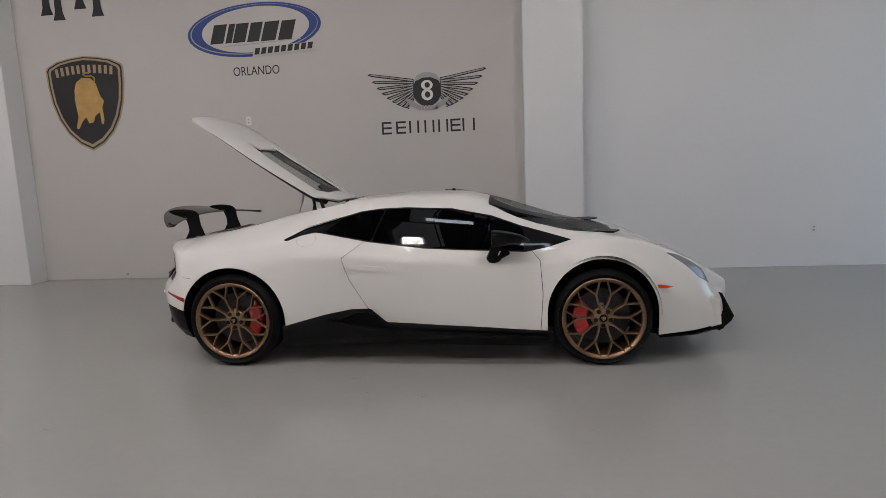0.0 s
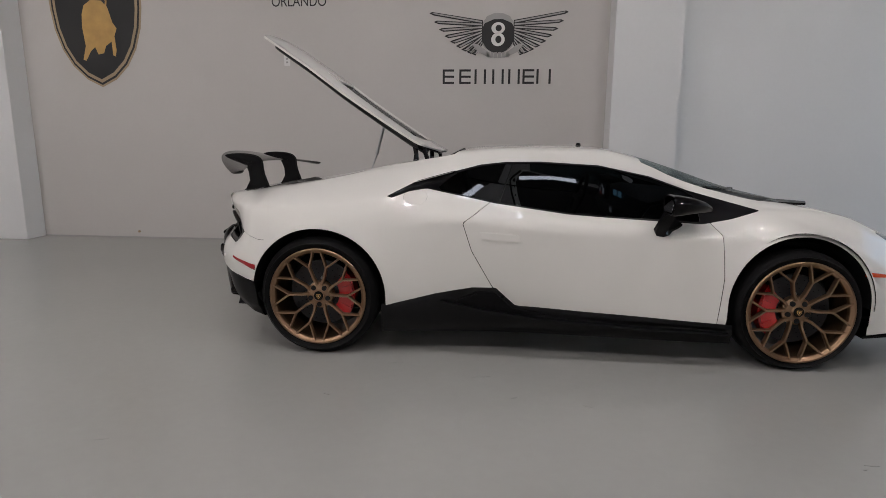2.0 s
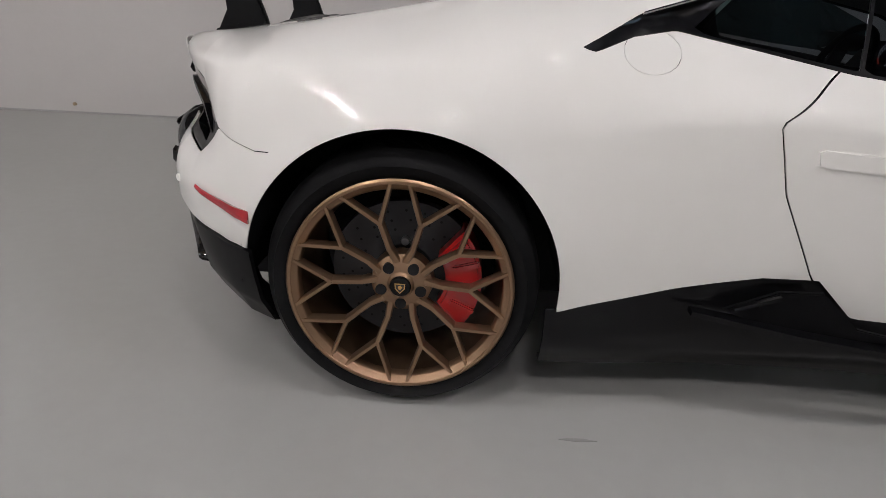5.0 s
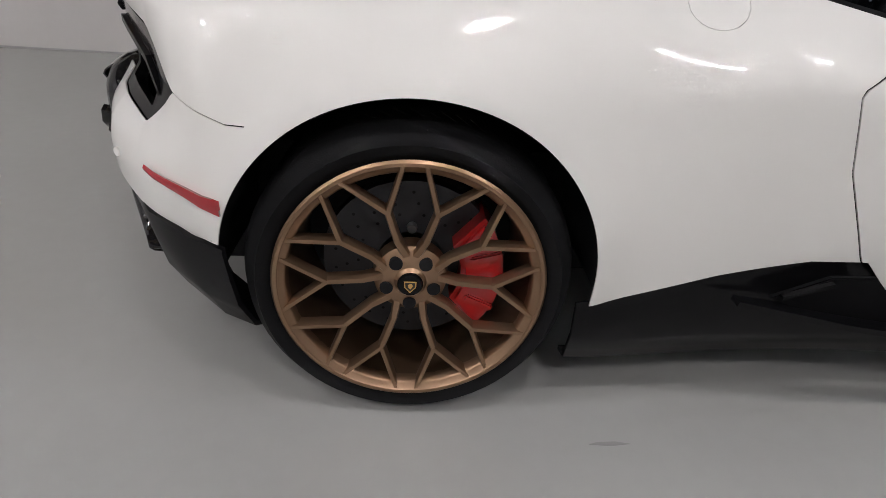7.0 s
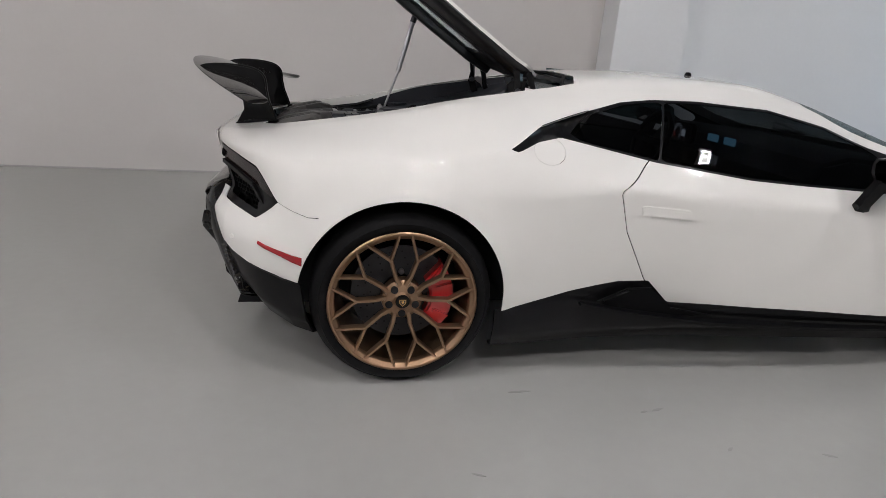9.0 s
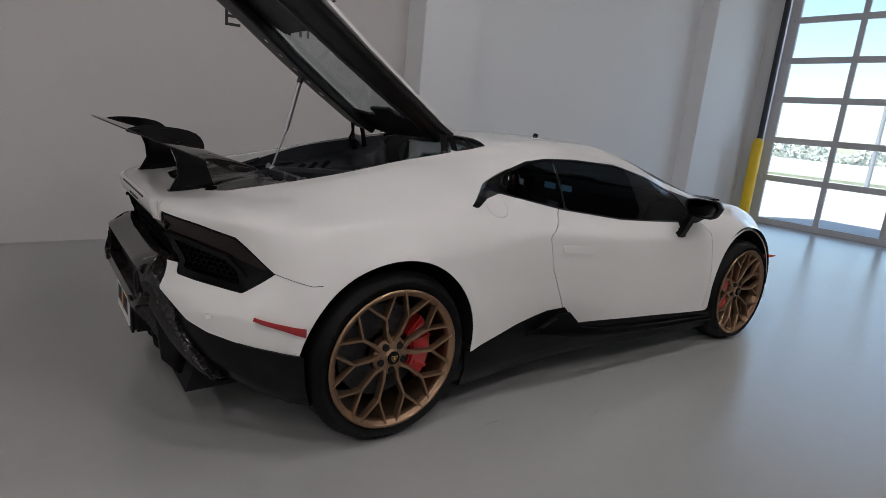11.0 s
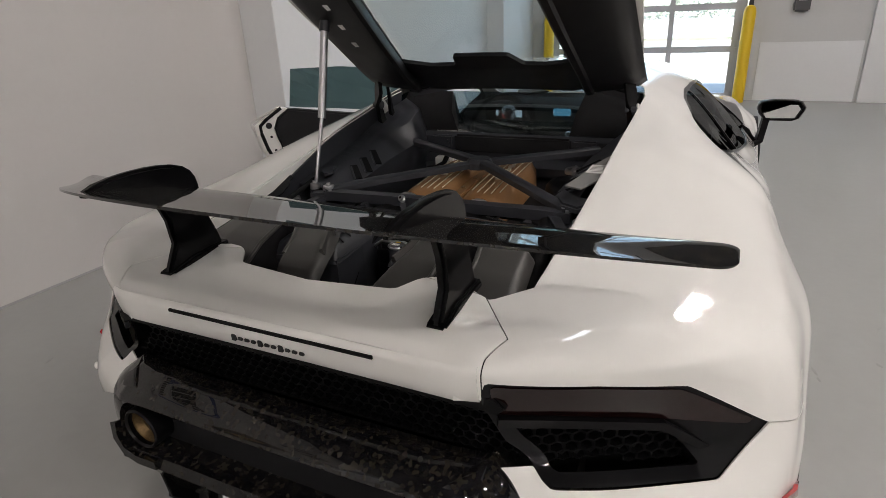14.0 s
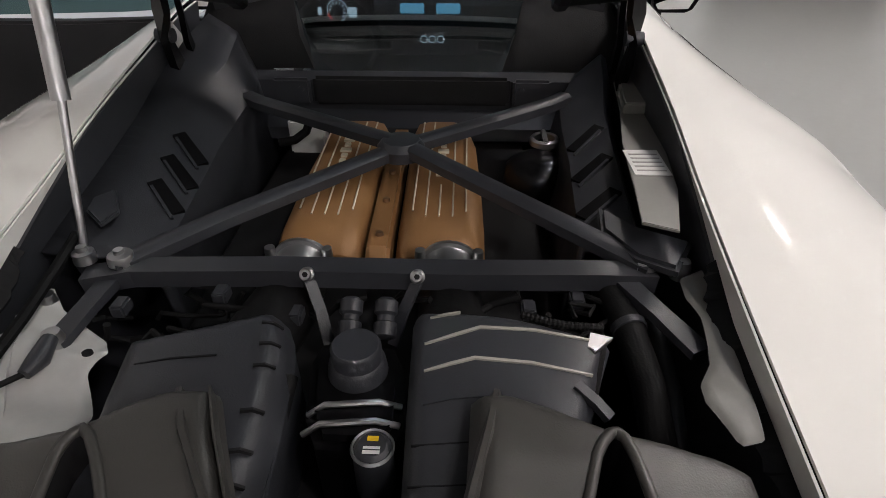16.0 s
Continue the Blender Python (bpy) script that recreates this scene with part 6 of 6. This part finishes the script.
# ---- glazed roller door ----
gate = part("roller_door", box(DOOR_X + .03, DOOR_X + .075, DY0 + .03, DY0 + .19, 0, DH), M["door_frame"], None, "", False)
tagged(gate, "glazed aluminium sectional garage door, closed", "garage door")
part("stile", box(DOOR_X + .03, DOOR_X + .075, DY1 - .19, DY1 - .03, 0, DH), M["door_frame"], gate)
zs = [.0, .77, 1.40, 2.05, 2.66, 3.28, 3.7]
cols = np.linspace(DY0 + .19, DY1 - .19, 4)
for z in zs:
    h = .095 if 0 < z < 3.6 else .09
    part("rail", box(DOOR_X + .028, DOOR_X + .077, DY0 + .19, DY1 - .19, max(0, z - h / 2), min(DH, z + h / 2) if z else .10, .004), M["door_frame"], gate)
    for y in (DY0 + .10, DY1 - .10):
        if z:
            part("door_roller", box(DOOR_X - .01, DOOR_X + .03, y - .03, y + .03, z - .03, z + .03, .006), M["door_frame"], gate, "steel roller bracket")
for y in cols[1:-1]:
    for z0, z1 in zip(zs, zs[1:]):
        part("mullion", box(DOOR_X + .030, DOOR_X + .074, y - .04, y + .04, max(z0 + .0475, .10), z1 - .0475, .004), M["door_frame"], gate)
for a, b in zip(cols, cols[1:]):
    for z0, z1 in zip(zs, zs[1:]):
        p = part("pane", box(DOOR_X + .050, DOOR_X + .054, a, b, max(z0, .08), z1), M["clear"], gate)
        p.visible_shadow = False
for y, nm in ((DY0, "a"), (DY1, "b")):
    s = 1 if nm == "a" else -1
    tagged(part("door_track", box(DOOR_X - .06, DOOR_X + .01, y - .05 * s, y + .015 * s, 0, DH + .3, .004), M["satin_black"]), "dark steel door track with rubber seal", "door track", "door tracks")
for y in (-.94, 2.09):
    boll = part("bollard", lathe([(0, 1.40), (.03, 1.397), (.055, 1.382), (.075, 1.35), (.085, 1.30), (.085, .0), (0, 0)], 32, "z"), M["yellow"], None, "", True, Matrix.Translation((8.80, y, 0)))
    tagged(boll, "yellow painted steel bollard beside the door", "bollard", "door bollards")
ph = part("wall_phone", box(DOOR_X - .09, DOOR_X, -1.72, -1.51, 1.28, 1.67, .02), material("grey_plastic", (.075, .075, .08), .5, mottle=.1, scale=10), None, "", True)
tagged(ph, "dark grey wall box with a pale label", "wall box")
part("box_label", box(DOOR_X - .095, DOOR_X - .088, -1.67, -1.56, 1.43, 1.55, .003), M["white_print"], ph, "pale label")
part("box_handle", box(DOOR_X - .10, DOOR_X - .04, -1.755, -1.722, 1.44, 1.62, .008), CS, ph)
ky = part("key_switch", box(DOOR_X - .035, DOOR_X, -1.895, -1.815, 1.43, 1.58, .01), M["satin_black"], None, "", True)
tagged(ky, "small black wall switch", "switch")
tagged(part("wainscot", box(DOOR_X - .018, DOOR_X, -2.48, -1.15, 0, .86, .003), M["wall_white"]), "white lower wall panel", "panel", kind="structure")
tagged(part("wainscot", box(DOOR_X - .10, DOOR_X, -3.9, -2.52, 0, 1.6, .003), M["wall_white"]), "white boxed wall panel", "panel", kind="structure")
cab = part("low_cabinet", box(DOOR_X - .55, DOOR_X - .02, -6.2, -4.0, .12, 1.0, .01), material("dark_wood", (.035, .018, .012), .5, mottle=.3, scale=5), None, "", False)
tagged(cab, "dark brown wooden cabinet on a pale plinth", "cabinet")
part("plinth", box(DOOR_X - .52, DOOR_X - .02, -6.2, -4.0, 0, .118), M["white_print"], cab, "pale plinth")

# outlet plates
for x, z in ((5.745, .47), (-1.43, 2.12)):
    o = part("outlet", box(x - .035, x + .035, WALL_Y - .007, WALL_Y, z - .058, z + .058, .003), M["white_print"], None, "", True)
    tagged(o, "small white wall outlet plate", "outlet", "wall outlets")
    for dz in (-.02, .02):
        part("socket", box(x - .012, x + .012, WALL_Y - .0085, WALL_Y - .006, z + dz - .010, z + dz + .010, .002), M["grey_print"], o)
tagged(part("wall_stopper", lathe([(.014, 0), (.014, -.02), (.008, -.026), (0, -.026)], 14, "y"), M["tan_print"], None, "", True, Matrix.Translation((-3.42, WALL_Y, .077))), "small brown wall stopper", "stopper")
tagged(part("baseboard", box(LEFT_X, 2.22, WALL_Y - .004, WALL_Y, 0, .012), M["grey_print"]), "thin grey joint at the wall foot", "baseboard", kind="structure")

# ---- printed signs on the wall, as plain shapes ----
SY = WALL_Y - .004


def print_shape(name, pts, mat, parent=None, label="", lift=0.0):
    return part(name, prism(pts, SY - lift - .0025, SY - lift, "xz"), mat, parent, label)


def ellipse(cx, cz, a, b, n=64, tilt=0.0):
    c, s = math.cos(tilt), math.sin(tilt)
    return [(cx + a * math.cos(t) * c - b * math.sin(t) * s, cz + a * math.cos(t) * s + b * math.sin(t) * c) for t in (2 * math.pi * k / n for k in range(n))]


def shield(cx, top, w, h):
    half = [(0, 1.0), (.35, .985), (.70, .955), (.96, .90), (1.0, .87), (.985, .70), (.93, .52), (.80, .34), (.60, .19), (.32, .07), (.0, .0)]
    pts = [(cx + w / 2 * a, top - h + h * b) for a, b in half]
    return pts + [(2 * cx - x, z) for x, z in pts[-2:0:-1]]


sh = print_shape("wall_sign", shield(-3.715, 3.10, 1.15, 1.275), M["tan_print"])
tagged(sh, "black and gold shield-shaped wall sign", "wall sign")
print_shape("sign_line", shield(-3.715, 3.085, 1.10, 1.235), M["black_print"], sh, "dark line", .003)
print_shape("sign_border", shield(-3.715, 3.07, 1.055, 1.195), M["tan_print"], sh, "gold border", .006)
print_shape("sign_field", shield(-3.715, 3.045, .99, 1.13), M["black_print"], sh, "black field", .009)
for k in range(11):  # name across the top as plain bars on an arc
    a = (k - 5) / 5
    x = -3.715 + a * .40
    z = 2.925 - .035 * a * a
    t = -a * .12
    w, h = .021, .055
    c, s = math.cos(t), math.sin(t)
    print_shape("sign_bar", [(x + p * c - q * s, z + p * s + q * c) for p, q in ((-w, -h), (w, -h), (w, h), (-w, h))], M["tan_print"], sh, "plain gold bar", .012)
bull = [(-.13, .26), (-.05, .31), (.06, .30), (.12, .24), (.16, .10), (.20, .04), (.17, -.03), (.18, -.16), (.165, -.22), (.14, -.21), (.135, -.08), (.07, -.12), (.04, -.19), (-.02, -.20), (-.05, -.13), (-.10, -.17), (-.16, -.26), (-.19, -.25), (-.15, -.12), (-.17, .06), (-.16, .18)]
print_shape("sign_figure", [(-3.70 + x * 1.15, 2.44 + z * 1.2) for x, z in bull], M["gold_print"], sh, "plain gold figure", .012)
part("sign_tail", tube([(-3.64 + x, SY - .014, 2.80 + z) for x, z in ((.06, -.06), (.07, .0), (.03, .03), (-.06, .03), (-.09, .05), (-.05, .075), (.0, .07))], .010, 6), M["gold_print"], sh, "gold tail")

ov = [(x, z) for x, z in ellipse(-1.26, 3.285, .915, .335, 72, radians(2.5))]
fs = print_shape("dealer_sign", ov, M["blue_print"])
tagged(fs, "blue oval wall sign with black lettering bars", "wall sign")
print_shape("oval_line", ellipse(-1.26, 3.29, .875, .308, 72, radians(2.5)), M["grey_print"], fs, "pale line", .003)
print_shape("oval_ring", ellipse(-1.255, 3.293, .862, .300, 72, radians(2.5)), M["blue_print"], fs, "blue ring", .006)
print_shape("oval_field", ellipse(-1.235, 3.285, .735, .285, 72, radians(2.5)), M["wall"], fs, "pale field", .009)
# five slanted letter-sized blocks, then a row of small ones
x = -1.865
for w in (.21, .10, .20, .19, .23, .22):
    print_shape("letter_block", [(x, 3.13), (x + w * .86, 3.135), (x + w * .86 + .075, 3.375), (x + .075, 3.37)], M["black_print"], fs, "plain black letter block", .012)
    x += w
print_shape("underline", [(-1.70, 3.085), (-.62, 3.13), (-.62, 3.138), (-1.70, 3.093)], M["grey_print"], fs, "thin line", .012)
print_shape("caption_field", [(-1.29, 2.945), (-.36, 2.985), (-.34, 3.085), (-1.27, 3.06)], M["wall"], fs, "pale field", .014)
for k in range(9):
    x = -1.265 + k * .09
    z = 2.965 + k * .0042
    print_shape("caption_block", [(x, z), (x + .064, z + .003), (x + .084, z + .083), (x + .02, z + .08)], M["black_print"], fs, "plain black letter block", .017)

fc = bpy.data.curves.new("city_lettering", "FONT")
fc.body, fc.align_x, fc.extrude = "ORLANDO", "CENTER", .001
fc.size = .162
city = new("city_lettering", fc)
city.matrix_basis = Matrix.Translation((-1.265, SY - .001, 2.705)) @ pose(0, 0, 0, 90, 0, 0)
dg_ = bpy.context.evaluated_depsgraph_get()
cm = bpy.data.meshes.new_from_object(city.evaluated_get(dg_))
bpy.data.objects.remove(city)
cm.materials.clear()
cm.materials.append(M["black_print"])
city = new("city_lettering", cm)
xsz = [v.co.x for v in cm.vertices]
city.matrix_basis = Matrix.Translation((-1.265, SY - .001, 2.712)) @ pose(0, 0, 0, 90, 0, 0) @ Matrix.Diagonal((.635 / (max(xsz) - min(xsz)), 1, 1, 1))
tagged(city, "thin black city name lettering on the wall", "lettering")

# winged emblem: fanned feathers round a dark oval
wg = print_shape("winged_emblem", ellipse(1.0, 2.39, .185, .20, 48), M["black_print"])
tagged(wg, "black and grey winged emblem on the wall", "wall sign")
print_shape("emblem_rim", ellipse(1.0, 2.40, .205, .215, 48), M["grey_print"], wg, "grey rim", -.001)
print_shape("emblem_cap", [(.83, 2.50), (.87, 2.58), (.95, 2.612), (1.05, 2.612), (1.13, 2.58), (1.17, 2.50), (1.05, 2.55), (.95, 2.55)], M["grey_print"], wg, "grey cap", .003)
for z, b in ((2.455, .062), (2.335, .072)):
    print_shape("emblem_loop", ellipse(1.0, z, .075, b, 32), M["white_print"], wg, "pale loop", .004)
    print_shape("emblem_hole", ellipse(1.005, z, .034, b * .55, 24), M["black_print"], wg, "dark hole", .007)
for s in (-1, 1):
    for k in range(9):
        a0 = radians(2 - k * 7.0)
        L = .60 - k * .048
        x0, z0 = .17, 2.52 - k * .027
        x1, z1 = x0 + L * math.cos(a0), z0 + L * math.sin(a0) * .85 + .075 - k * .006
        w = .020
        pts = [(x0, z0 - w), (x1 - .05, z1 - w * .9), (x1, z1 + .004), (x1 - .03, z1 + w), (x0, z0 + w)]
        pts = [(1.0 + s * x, z) for x, z in pts]
        print_shape("feather", pts, M["black_print"], wg, "dark feather outline", .001 + .0012 * (k % 2))
        mid = [(x0 + .01, z0 - w * .35), (x1 - .06, z1 - w * .3), (x1 - .03, z1 + .004), (x1 - .05, z1 + w * .45), (x0 + .01, z0 + w * .5)]
        print_shape("feather_fill", [(1.0 + s * x, z) for x, z in mid], M["grey_print"], wg, "grey feather", .0045 + .0012 * (k % 2))
    tl = [(.10, 2.20), (.235, 2.29), (.285, 2.285), (.22, 2.20), (.10, 2.145)]
    print_shape("emblem_tail", [(1.0 + s * x, z) for x, z in tl], M["grey_print"], wg, "grey tail", .003)
for k in range(6):
    x = 1.0 + (k - 2.5) * .042
    print_shape("tail_feather", [(x - .016, 2.20), (x + .016, 2.20), (x + .020, 2.135 + .004 * abs(k - 2.5)), (x - .020, 2.135 + .004 * abs(k - 2.5))], M["grey_print"], wg, "grey tail feather", .003)
# seven letter-sized blocks under the emblem, kept as plain open strokes
for k, x in enumerate((.383, .572, .745, .945, 1.125, 1.285, 1.44)):
    w = .13 if k != 6 else .16
    z0, z1 = 1.855, 2.015
    grp = wg
    print_shape("name_block", [(x, z0), (x + .024, z0), (x + .024, z1), (x, z1)], M["black_print"], grp, "plain black bar", .0)
    if k in (0, 1, 5):
        for z in (z0, (z0 + z1) / 2 - .012, z1 - .024):
            print_shape("name_block", [(x + .024, z), (x + w, z), (x + w, z + .024), (x + .024, z + .024)], M["black_print"], grp, "plain black bar", .0)
    else:
        print_shape("name_block", [(x + w - .024, z0), (x + w, z0), (x + w, z1), (x + w - .024, z1)], M["black_print"], grp, "plain black bar", .0)
# feet of a large mark higher up the wall
tm = None
for x, z in ((-4.16, 3.66), (-3.985, 3.585), (-3.665, 3.71), (-3.42, 3.60)):
    pts = [(x - .09, z), (x + .09, z), (x + .055, z + .10), (x + .045, 4.15), (x - .045, 4.15), (x - .055, z + .10)]
    ob = print_shape("letter_stem", pts, M["black_print"], tm, "plain black stem")
    if tm is None:
        tm = ob
        ob.name = "upper_sign"
        tagged(ob, "tall black letter stems high on the wall", "wall sign")

# ---- scuffs on the floor ----
scuff = material("scuff", (.235, .235, .225), .45)
rs = random.Random(9)
for x, y in ((2.44, -1.9), (2.40, -1.93), (1.1, -1.44), (.90, -1.21), (.96, -1.20), (.20, -1.49), (.46, -1.05), (-.19, 1.92), (1.44, -1.5), (-.6, -2.0)):
    a = rs.uniform(-.6, .6)
    L, W = rs.uniform(.015, .05), rs.uniform(.004, .008)
    pts = [(x + p * math.cos(a) - q * math.sin(a), y + p * math.sin(a) + q * math.cos(a)) for p, q in ((-L, -W * .4), (0, -W), (L, 0), (.3 * L, W), (-.6 * L, W * .6))]
    tagged(part("floor_mark", prism(pts, .0002, .0012, "xy"), scuff), "small dark scuff on the floor", "floor mark", "floor marks")

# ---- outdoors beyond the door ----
# leaf colour is paled far past real foliage to stand for haze and glare
hedge = material("hazed_leaves", (.68, .70, .64), .9, mottle=.25, scale=1.2, grain=.3, grain_scale=12)
nr_ = np.random.default_rng(5)
tv, tf = [], []
for _ in range(1000):
    cy = nr_.uniform(-60, 60)
    top = 2.2 + 1.3 * math.sin(cy * .31) + .9 * math.sin(cy * .83 + 1) + .5 * math.sin(cy * 1.9)
    cz, rad = max(.2, top) * nr_.uniform(0, 1) ** .7, nr_.uniform(.5, 1.0)
    for _ in range(26):
        c = np.array((105, cy, cz)) + nr_.normal(size=3) * rad * .5
        u, w = nr_.normal(size=3) * .13, nr_.normal(size=3) * .13
        k = len(tv)
        tv += [c - u - w, c + u - w, c + u + w, c - u + w]
        tf.append((k, k + 1, k + 2, k + 3))
tagged(add_mesh("far_trees", tv, tf, hedge, smooth=False), "far line of trees and shrubs, paled in colour for haze", "trees", kind="stuff")
pole = part("light_pole", tube([(26, 5.8, -.03), (26, 5.8, 7.5)], [.09, .06], 12), material("pole_grey", (.25, .25, .26), .5), None, "", True)
tagged(pole, "grey lamp pole in the yard", "pole")
tagged(part("far_kerb", box(30, 31.5, -60, 60, -.03, .10), material("grass_strip", (.24, .25, .18), .9, mottle=.3, scale=2, grain=.4, grain_scale=15)), "grass strip beyond the yard", "grass", kind="structure")
